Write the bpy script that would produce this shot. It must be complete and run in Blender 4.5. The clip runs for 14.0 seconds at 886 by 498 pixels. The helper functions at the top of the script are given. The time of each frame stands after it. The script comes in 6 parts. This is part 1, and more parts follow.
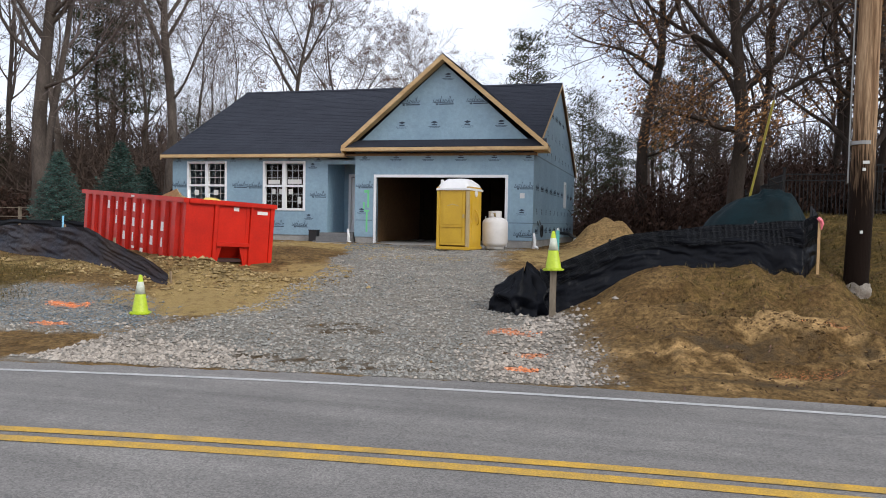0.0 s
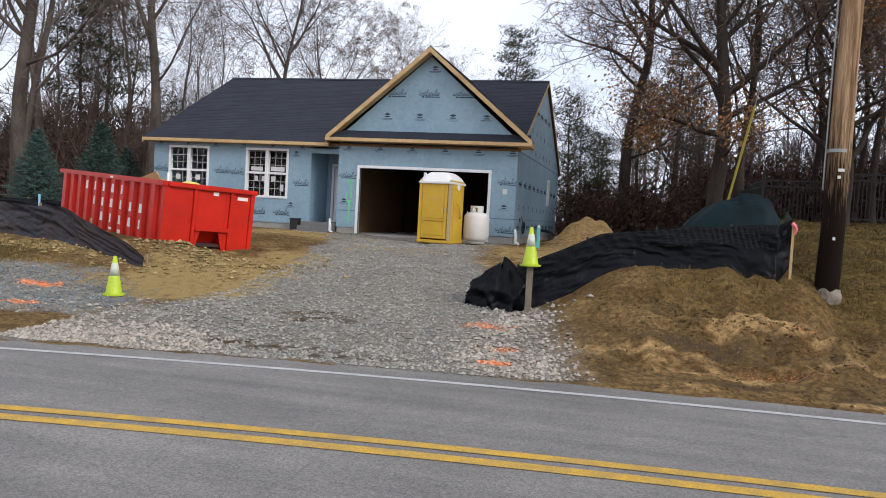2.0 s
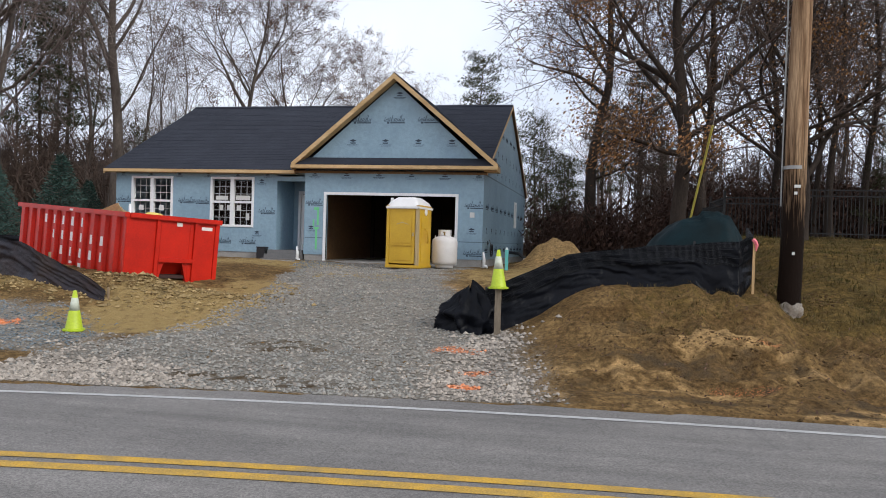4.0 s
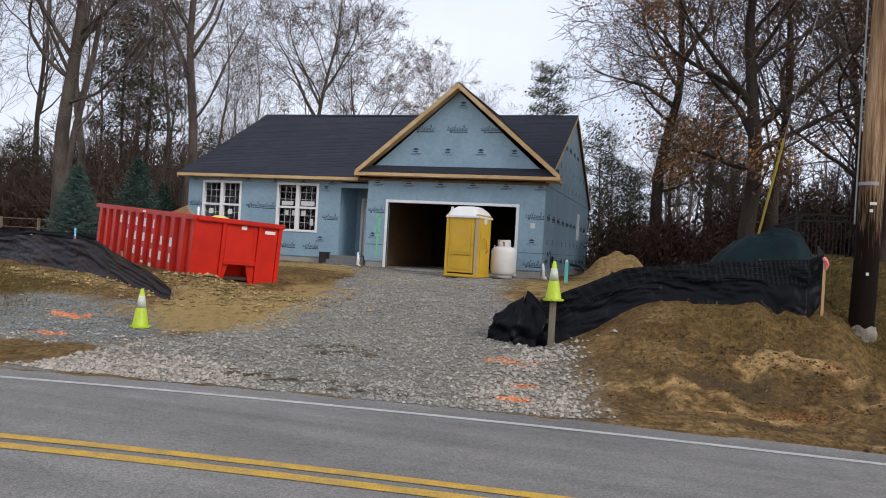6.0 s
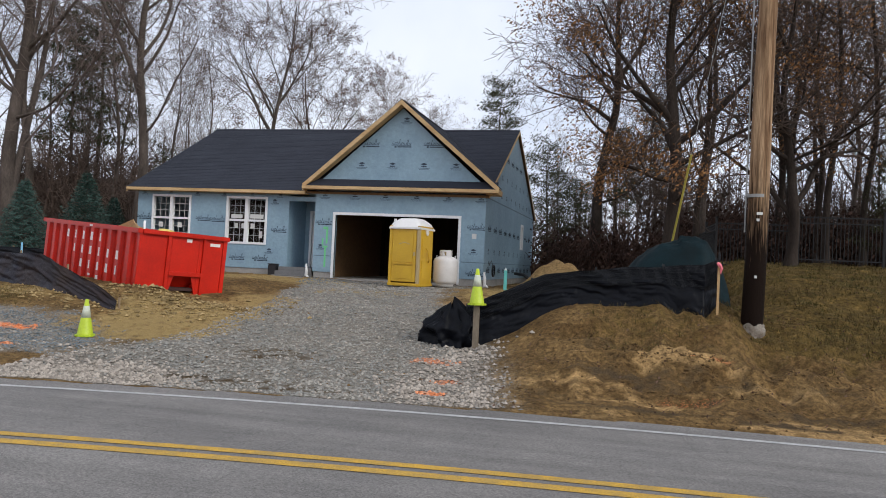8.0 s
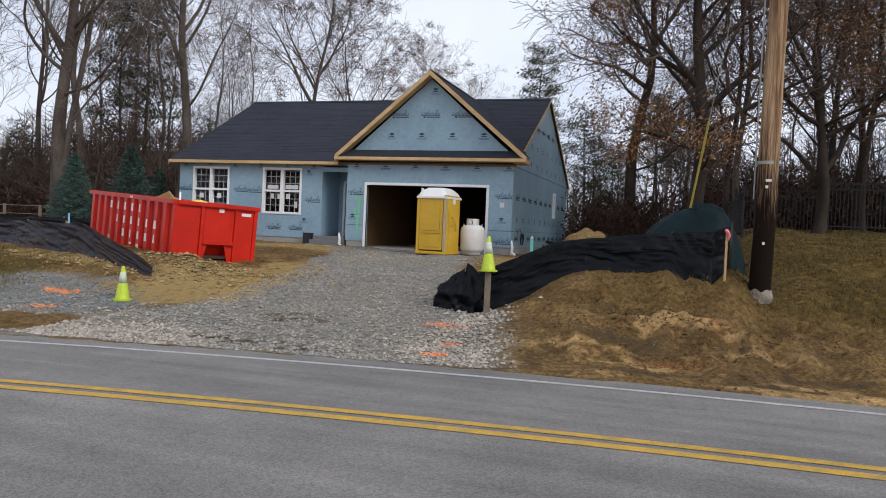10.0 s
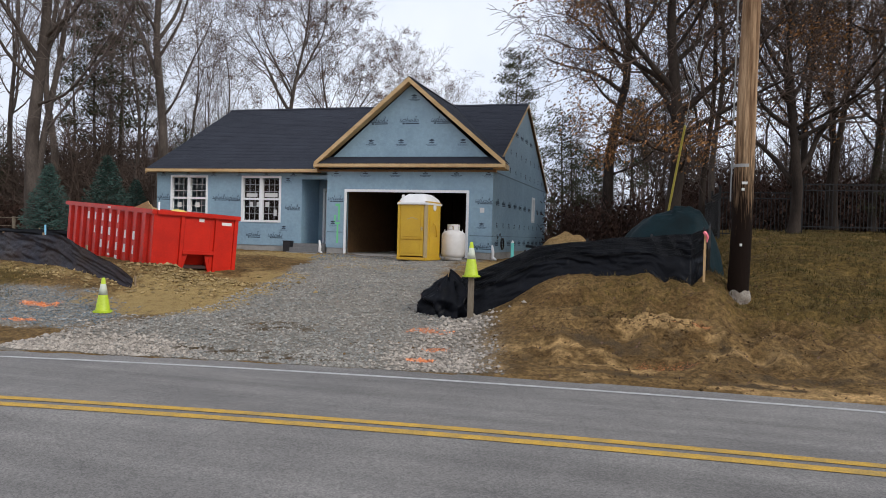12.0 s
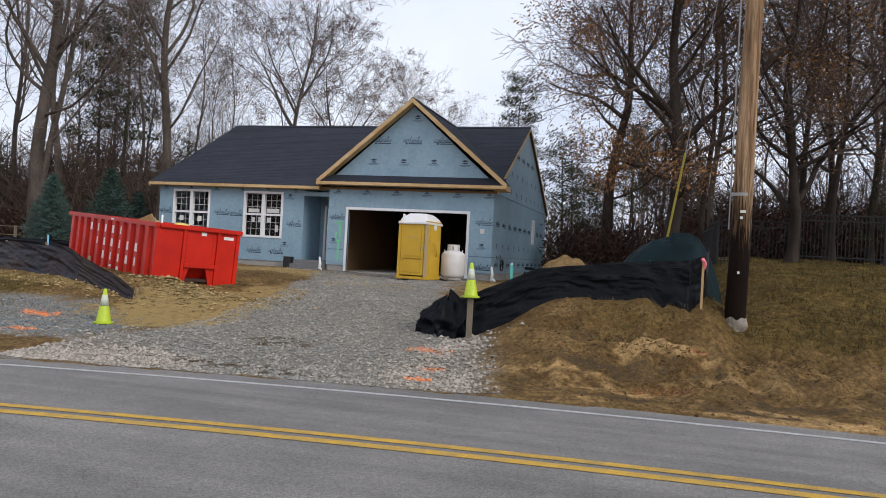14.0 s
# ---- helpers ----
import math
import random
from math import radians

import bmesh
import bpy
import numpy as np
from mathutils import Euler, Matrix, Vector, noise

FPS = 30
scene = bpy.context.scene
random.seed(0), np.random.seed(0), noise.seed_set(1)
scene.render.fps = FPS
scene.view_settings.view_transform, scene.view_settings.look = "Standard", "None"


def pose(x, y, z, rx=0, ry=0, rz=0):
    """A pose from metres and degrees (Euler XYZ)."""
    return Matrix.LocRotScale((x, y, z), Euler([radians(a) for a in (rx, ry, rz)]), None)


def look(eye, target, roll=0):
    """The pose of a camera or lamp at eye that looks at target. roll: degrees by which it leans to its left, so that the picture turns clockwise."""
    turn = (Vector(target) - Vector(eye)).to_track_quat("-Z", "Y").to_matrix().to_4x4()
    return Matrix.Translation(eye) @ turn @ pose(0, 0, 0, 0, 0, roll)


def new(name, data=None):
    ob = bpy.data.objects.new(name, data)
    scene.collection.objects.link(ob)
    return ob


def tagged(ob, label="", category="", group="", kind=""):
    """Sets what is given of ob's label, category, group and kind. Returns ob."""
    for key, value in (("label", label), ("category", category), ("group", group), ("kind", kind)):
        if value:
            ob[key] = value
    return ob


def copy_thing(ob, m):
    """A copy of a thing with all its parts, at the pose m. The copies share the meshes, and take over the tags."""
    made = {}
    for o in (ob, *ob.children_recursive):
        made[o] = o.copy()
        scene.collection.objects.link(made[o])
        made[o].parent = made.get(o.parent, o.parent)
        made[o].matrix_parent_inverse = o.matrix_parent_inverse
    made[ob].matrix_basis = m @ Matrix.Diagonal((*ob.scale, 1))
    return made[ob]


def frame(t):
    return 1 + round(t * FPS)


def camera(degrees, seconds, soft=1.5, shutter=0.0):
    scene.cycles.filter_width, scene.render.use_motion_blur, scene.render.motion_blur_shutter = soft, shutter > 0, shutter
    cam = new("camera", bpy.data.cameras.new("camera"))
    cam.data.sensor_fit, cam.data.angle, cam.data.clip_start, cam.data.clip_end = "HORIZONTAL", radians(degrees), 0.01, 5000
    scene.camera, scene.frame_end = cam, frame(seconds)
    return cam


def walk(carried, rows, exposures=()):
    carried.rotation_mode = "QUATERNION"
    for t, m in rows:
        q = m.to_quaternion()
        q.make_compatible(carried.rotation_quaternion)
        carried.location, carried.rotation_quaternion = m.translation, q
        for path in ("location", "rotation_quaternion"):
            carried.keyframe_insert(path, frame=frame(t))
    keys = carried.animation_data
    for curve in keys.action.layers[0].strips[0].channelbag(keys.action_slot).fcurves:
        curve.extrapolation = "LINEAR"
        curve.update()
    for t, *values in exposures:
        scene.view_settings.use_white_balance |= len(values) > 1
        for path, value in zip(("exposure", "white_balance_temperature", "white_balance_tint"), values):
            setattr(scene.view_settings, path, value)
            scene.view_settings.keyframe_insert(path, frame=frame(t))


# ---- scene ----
cam = camera(64.0, 14.0, soft=0.95)
PATH = [
    (0, (1.912, -1.211, 2.033), (1.405, 0.722, 1.956), 1.1),
    (0.5, (1.943, -1.185, 2.003), (1.436, 0.746, 1.889), 2.0),
    (1, (1.949, -1.222, 1.991), (1.449, 0.711, 1.881), 2.2),
    (1.5, (1.988, -1.184, 2.011), (1.437, 0.735, 1.901), 2.8),
    (2, (2.016, -1.202, 2.0), (1.554, 0.742, 1.909), 3.2),
    (2.5, (2.045, -1.203, 1.995), (1.632, 0.753, 1.938), 2.3),
    (3, (2.051, -1.226, 1.99), (1.658, 0.735, 1.955), 1.4),
    (3.2, (2.064, -1.216, 1.995), (1.664, 0.744, 1.95), 1.5),
    (5.3, (2.04, -0.989, 2.008), (1.711, 0.984, 2.042), 2.7),
    (5.5, (2.039, -0.951, 2.005), (1.707, 1.021, 2.02), 3.0),
    (6, (2.202, -1.118, 2.004), (1.644, 0.802, 2.004), 3.3),
    (6.5, (2.454, -1.203, 2.037), (1.854, 0.702, 1.945), 2.5),
    (7, (2.592, -1.44, 2.003), (2.07, 0.491, 2.02), -0.0),
    (7.5, (2.754, -1.651, 2.035), (2.377, 0.313, 2.064), 1.3),
    (8, (3.019, -1.9, 1.988), (2.566, 0.048, 2.026), 2.7),
    (8.2, (3.118, -1.945, 1.983), (2.682, 0.006, 1.921), 3.4),
    (10.3, (3.806, -2.33, 1.999), (3.223, -0.417, 1.947), 2.4),
    (10.5, (3.779, -2.409, 2.024), (3.262, -0.477, 1.99), 1.6),
    (11, (3.751, -2.44, 1.992), (3.24, -0.506, 1.971), 0.5),
    (11.5, (3.759, -2.434, 2.005), (3.245, -0.501, 1.997), 1.2),
    (12, (3.728, -2.296, 2.013), (3.209, -0.365, 1.975), 1.6),
    (12.5, (3.738, -2.302, 2.015), (3.227, -0.369, 1.997), 1.9),
    (13, (3.76, -2.401, 1.98), (3.251, -0.467, 1.964), 2.5),
    (13.5, (3.76, -2.388, 2.018), (3.279, -0.447, 2.0), 2.1),
    (14, (3.725, -2.429, 2.018), (3.207, -0.497, 2.036), 3.1),
]
walk(cam, [(t, look(eye, target, roll)) for t, eye, target, roll in PATH], [(0.0, 0.49), (3.2, 0.44), (5.5, 0.26), (6.5, 0.34), (7.0, 0.42), (7.5, 0.25), (10.3, 0.24), (14.0, 0.25)])

# ---- world and light: a bright overcast sky with a wide, weak sun ----
world = bpy.data.worlds.new("overcast_sky")
scene.world = world
world.use_nodes = True
wn, wl = world.node_tree.nodes, world.node_tree.links
wn.clear()
w_out = wn.new("ShaderNodeOutputWorld")
w_bg = wn.new("ShaderNodeBackground")
w_sky = wn.new("ShaderNodeTexSky")
w_sky.sky_type = "NISHITA"
w_sky.sun_disc = False
w_sky.sun_elevation, w_sky.sun_rotation = radians(38), radians(200)
w_sky.dust_density, w_sky.ozone_density = 4.0, 1.0
w_cloud = wn.new("ShaderNodeTexNoise")
w_cloud.inputs["Scale"].default_value, w_cloud.inputs["Detail"].default_value = 2.6, 5.0
w_ramp = wn.new("ShaderNodeValToRGB")
w_ramp.color_ramp.elements[0].position, w_ramp.color_ramp.elements[1].position = 0.3, 0.72
w_ramp.color_ramp.elements[0].color = (6.2, 6.9, 8.5, 1)
w_ramp.color_ramp.elements[1].color = (9.1, 9.5, 10.5, 1)
w_mix = wn.new("ShaderNodeMixRGB")
w_mix.inputs[0].default_value = 0.88
wl.new(w_cloud.outputs["Fac"], w_ramp.inputs[0])
wl.new(w_sky.outputs[0], w_mix.inputs[1])
wl.new(w_ramp.outputs[0], w_mix.inputs[2])
wl.new(w_mix.outputs[0], w_bg.inputs[0])
w_bg.inputs[1].default_value = 0.1
wl.new(w_bg.outputs[0], w_out.inputs[0])
sun = new("sun", bpy.data.lights.new("sun", "SUN"))
sun.data.energy, sun.data.angle, sun.data.color = 1.5, radians(25), (1.0, 0.96, 0.9)
sun.matrix_world = look((52, -21, 36), (0, 5, 0))


# ---- materials ----
def material(name, colour, rough=0.8, vary=0.25, scale=4.0, fine=60.0, bump=0.15, metal=0.0, second=None, islands=0.0, stretch=(1, 1, 1), spec=None, reach=0.02):
    """A surface with stains at one scale, grain at another, and fine relief."""
    m = bpy.data.materials.new(name)
    m.use_nodes = True
    n, k = m.node_tree.nodes, m.node_tree.links
    b = n["Principled BSDF"]
    b.inputs["Roughness"].default_value, b.inputs["Metallic"].default_value = rough, metal
    b.inputs["Specular IOR Level"].default_value = spec if spec is not None else 0.12 if rough >= 0.8 else 0.5
    co = n.new("ShaderNodeTexCoord")
    mp = n.new("ShaderNodeMapping")
    mp.inputs["Scale"].default_value = stretch
    k.new(co.outputs["Object"], mp.inputs[0])
    big, small = n.new("ShaderNodeTexNoise"), n.new("ShaderNodeTexNoise")
    for t, s, d in ((big, scale, 6), (small, fine, 4)):
        t.inputs["Scale"].default_value, t.inputs["Detail"].default_value = s, d
        t.inputs["Roughness"].default_value = 0.62
        k.new(mp.outputs[0], t.inputs["Vector"])
    two = second or tuple(c * (1 - vary) for c in colour)
    ramp = n.new("ShaderNodeValToRGB")
    ramp.color_ramp.elements[0].position, ramp.color_ramp.elements[1].position = 0.35, 0.65
    ramp.color_ramp.elements[0].color, ramp.color_ramp.elements[1].color = (*two, 1), (*colour, 1)
    k.new(big.outputs["Fac"], ramp.inputs[0])
    mul = n.new("ShaderNodeMixRGB")
    mul.blend_type = "OVERLAY"
    mul.inputs[0].default_value = min(1.0, vary * 1.5)
    k.new(ramp.outputs[0], mul.inputs[1])
    k.new(small.outputs["Fac"], mul.inputs[2])
    last = mul
    if islands:
        geo = n.new("ShaderNodeNewGeometry")
        hsv = n.new("ShaderNodeHueSaturation")
        rng = n.new("ShaderNodeMapRange")
        rng.inputs["To Min"].default_value, rng.inputs["To Max"].default_value = 1 - islands, 1 + islands
        k.new(geo.outputs["Random Per Island"], rng.inputs["Value"])
        k.new(rng.outputs[0], hsv.inputs["Value"])
        k.new(last.outputs[0], hsv.inputs["Color"])
        last = hsv
    k.new(last.outputs[0], b.inputs["Base Color"])
    if bump:
        bp = n.new("ShaderNodeBump")
        bp.inputs["Strength"].default_value, bp.inputs["Distance"].default_value = bump, reach
        k.new(small.outputs["Fac"], bp.inputs["Height"])
        k.new(bp.outputs[0], b.inputs["Normal"])
    return m


def plain(name, colour, rough=0.5, metal=0.0):
    m = bpy.data.materials.new(name)
    m.use_nodes = True
    b = m.node_tree.nodes["Principled BSDF"]
    b.inputs["Base Color"].default_value = (*colour, 1)
    b.inputs["Roughness"].default_value, b.inputs["Metallic"].default_value = rough, metal
    return m


# ---- geometry kit ----
class Geo:
    """Points and faces of one mesh."""

    def __init__(self):
        self.v, self.f = [], []

    def add(self, v, f):
        o = len(self.v)
        self.v.extend([tuple(p) for p in v])
        self.f.extend([tuple(i + o for i in q) for q in f])
        return self

    def box(self, x0, x1, y0, y1, z0, z1, m=None):
        v = [(x, y, z) for z in (z0, z1) for x, y in ((x0, y0), (x1, y0), (x1, y1), (x0, y1))]
        if m is not None:
            v = [m @ Vector(p) for p in v]
        return self.add(v, [(3, 2, 1, 0), (4, 5, 6, 7), (0, 1, 5, 4), (1, 2, 6, 5), (2, 3, 7, 6), (3, 0, 4, 7)])

    def prism(self, ring, shift, m=None):
        """A closed ring of points, swept by a vector."""
        n = len(ring)
        v = [Vector(p) for p in ring] + [Vector(p) + Vector(shift) for p in ring]
        if m is not None:
            v = [m @ p for p in v]
        f = [tuple(range(n))[::-1], tuple(range(n, 2 * n))] + [(i, (i + 1) % n, n + (i + 1) % n, n + i) for i in range(n)]
        return self.add(v, f)

    def tube(self, pts, radii, n=6, cap=True):
        pts = [Vector(p) for p in pts]
        rings, side = [], None
        for i, p in enumerate(pts):
            d = (pts[min(i + 1, len(pts) - 1)] - pts[max(i - 1, 0)]).normalized()
            if side is None:
                side = d.orthogonal().normalized()
            side = (side - d * side.dot(d)).normalized()
            up = d.cross(side)
            r = radii[i] if isinstance(radii, (list, tuple)) else radii
            rings.append([p + (side * math.cos(2 * math.pi * j / n) + up * math.sin(2 * math.pi * j / n)) * r for j in range(n)])
        f = [(i * n + j, i * n + (j + 1) % n, (i + 1) * n + (j + 1) % n, (i + 1) * n + j) for i in range(len(pts) - 1) for j in range(n)]
        if cap:
            f += [tuple(range(n))[::-1], tuple(range((len(pts) - 1) * n, len(pts) * n))]
        return self.add([q for r in rings for q in r], f)

    def lathe(self, profile, n=24, at=(0, 0, 0)):
        """Radius and height pairs, turned round a standing axis."""
        v = [(at[0] + r * math.cos(2 * math.pi * j / n), at[1] + r * math.sin(2 * math.pi * j / n), at[2] + z) for r, z in profile for j in range(n)]
        f = [(i * n + j, i * n + (j + 1) % n, (i + 1) * n + (j + 1) % n, (i + 1) * n + j) for i in range(len(profile) - 1) for j in range(n)]
        f += [tuple(range(n))[::-1], tuple(range((len(profile) - 1) * n, len(profile) * n))]
        return self.add(v, f)

    def sheet(self, rows):
        """A grid of points, row by row."""
        n = len(rows[0])
        return self.add([p for r in rows for p in r], [(i * n + j, i * n + j + 1, (i + 1) * n + j + 1, (i + 1) * n + j) for i in range(len(rows) - 1) for j in range(n - 1)])


def mesh_of(name, g, mat, smooth=False, bevel=0.0):
    me = bpy.data.meshes.new(name)
    me.from_pydata(g.v, [], g.f)
    if bevel:
        bm = bmesh.new()
        bm.from_mesh(me)
        sharp = [e for e in bm.edges if len(e.link_faces) == 2 and e.calc_face_angle(0) > 0.6]
        bmesh.ops.bevel(bm, geom=sharp, offset=bevel, segments=2, affect="EDGES", clamp_overlap=True)
        bm.to_mesh(me)
        bm.free()
    for one in mat if isinstance(mat, (list, tuple)) else (mat,):
        me.materials.append(one)
    if smooth:
        me.polygons.foreach_set("use_smooth", [True] * len(me.polygons))
    me.update()
    return me


def part(name, g, mat, parent, label="", smooth=False, bevel=0.0):
    ob = new(name, mesh_of(name, g, mat, smooth, bevel))
    ob.parent = parent
    return tagged(ob, label)


def thing(name, label, category, at=(0, 0, 0), turn=0.0, group="", g=None, mat=None, kind="", smooth=False, bevel=0.0):
    """A top-level thing: an Empty at its base, or one mesh."""
    ob = new(name, mesh_of(name, g, mat, smooth, bevel) if g else None)
    ob.matrix_basis = pose(*at, 0, 0, turn)
    return tagged(ob, label, category, group, kind)


def ramp(x, *pairs):
    """Straight lines between (x, value) pairs."""
    return float(np.interp(x, [p[0] for p in pairs], [p[1] for p in pairs]))


def ease(a, b, x):
    t = min(1.0, max(0.0, (x - a) / (b - a)))
    return t * t * (3 - 2 * t)


# ---- lie of the land ----
def edge_y(x):
    """The far white line of the road, a gentle bend."""
    if x < -14:
        return 7.12 + 0.105 * -14 - 0.0075 * 196 + 0.315 * (x + 14)
    if x > 7:
        return 7.12 + 0.105 * 7 - 0.0075 * 49
    return 7.12 + 0.105 * x - 0.0075 * x * x


def land(x, y):
    """Height of the ground without its small bumps."""
    d = y - edge_y(x)
    drive = ramp(d, (-1, 0), (0.3, -0.01), (1.5, 0.05), (4.3, 0.33), (7.5, 0.78), (11, 1.04), (14, 1.13), (20, 1.16), (60, 1.2), (300, 3))
    bank = ramp(d, (0.3, -0.01), (1.5, 0.12), (3.0, 0.55), (4.2, 1.12), (5.2, 1.42), (8.5, 1.92), (14.5, 2.42), (20, 2.5), (60, 2.6), (300, 4))
    left = ramp(d, (0.3, -0.01), (1.5, 0.05), (3.8, 0.3), (5.4, 0.76), (6.6, 1.02), (8.3, 1.13), (14, 1.2), (60, 1.25), (300, 3))
    right = ease(0.35, 2.7 + 0.25 * max(0, d - 6), x) * (1 - ease(12.6, 16.5, y) * (1 - ease(4.8, 7.0, x)))
    z = drive * (1 - right) + bank * right
    lean = ease(5.5, 8.0, -x)
    z = z * (1 - lean) + left * lean
    z -= 0.3 * ease(5.1, 5.8, x) * (1 - ease(13.2, 16.5, y)) * ease(8.8, 11.8, y)
    if y < edge_y(x) - 5.9:
        z = -0.02
    return z


def bumps(x, y):
    d = y - edge_y(x)
    rough = ease(0.4, 2.0, d)
    lawn = ease(1.5, 3.0, x)
    n = noise.fractal(Vector((x * 0.9, y * 0.9, 0)), 1.0, 2.0, 4) * (0.04 + 0.09 * lawn) + noise.fractal(Vector((x * 2.6, y * 2.6, 8)), 1.0, 2.0, 3) * (0.02 + 0.06 * lawn * (1 - ease(11.0, 14.0, y)))
    n += noise.noise(Vector((x * 5, y * 5, 3))) * 0.015
    churn = ease(1.6, 2.6, x) * (1 - ease(11.2, 12.4, y)) * ease(0.8, 1.8, d)
    n += churn * 0.17 * (noise.ridged_multi_fractal(Vector((x * 1.5, y * 2.4, 12)), 1.0, 2.1, 4, 1.0, 2.0) - 0.9)
    # spoil heap with a dug hollow on the bank, ridge of clods below it
    n += 0.26 * math.exp(-((x - 4.15) / 0.75) ** 2 - ((y - 10.25) / 0.45) ** 2)
    n -= 0.2 * math.exp(-((x - 3.2) / 0.5) ** 2 - ((y - 10.75) / 0.35) ** 2)
    n += 0.12 * math.exp(-((x - 5.5) / 1.2) ** 2 - ((y - 9.9) / 0.3) ** 2) * (1 + noise.noise(Vector((x * 6, y * 6, 9))))
    # churned earth before the skip
    n += 0.15 * math.exp(-((x + 7.1) / 1.2) ** 2 - ((y - 12.8) / 0.7) ** 2) * (1 + 0.9 * noise.noise(Vector((x * 4, y * 4, 1))))
    n -= 0.2 * math.exp(-((x + 6.7) / 1.5) ** 2 - ((y - 14.0) / 1.2) ** 2)
    n += 0.05 * math.exp(-((x + 5.6) / 1.2) ** 2 - ((y - 13.2) / 0.6) ** 2) * (1 + noise.noise(Vector((x * 4, y * 4, 2))))
    # sand heaps
    n += 1.05 * math.exp(-(((x - 1.1) / 1.15) ** 2) ** 1.4 - ((y - 27.0) / 1.6) ** 2) * (1 + 0.25 * noise.noise(Vector((x * 1.5, y * 1.5, 6))))
    n += 0.45 * math.exp(-((x + 15.2) / 0.9) ** 2 - ((y - 13.6) / 0.8) ** 2)
    return n * rough * ease(0.5, 0.9, d)


def ground_z(x, y):
    return land(x, y) + bumps(x, y) - (0.06 if -5.8 < y - edge_y(x) < 0.42 else 0.0)


def spaced(lo, hi, fine0, fine1, step, grow=1.16):
    mid = list(np.arange(fine0, fine1, step))
    s, a = step, mid[0]
    while a > lo:
        s *= grow
        a -= s
        mid.insert(0, a)
    s, a = step, mid[-1]
    while a < hi:
        s *= grow
        a += s
        mid.append(a)
    return mid



def near_path(x, y, pts):
    """Distance to a chain of points."""
    best = 99.0
    for (ax, ay), (bx, by) in zip(pts, pts[1:]):
        t = max(0.0, min(1.0, ((x - ax) * (bx - ax) + (y - ay) * (by - ay)) / ((bx - ax) ** 2 + (by - ay) ** 2)))
        best = min(best, math.hypot(x - ax - t * (bx - ax), y - ay - t * (by - ay)))
    return best


def blob(x, y, cx, cy, rx, ry, turn=0.0):
    c, s = math.cos(turn), math.sin(turn)
    u, v = ((x - cx) * c + (y - cy) * s) / rx, ((y - cy) * c - (x - cx) * s) / ry
    return 1 - ease(0.55, 1.15, math.hypot(u, v))


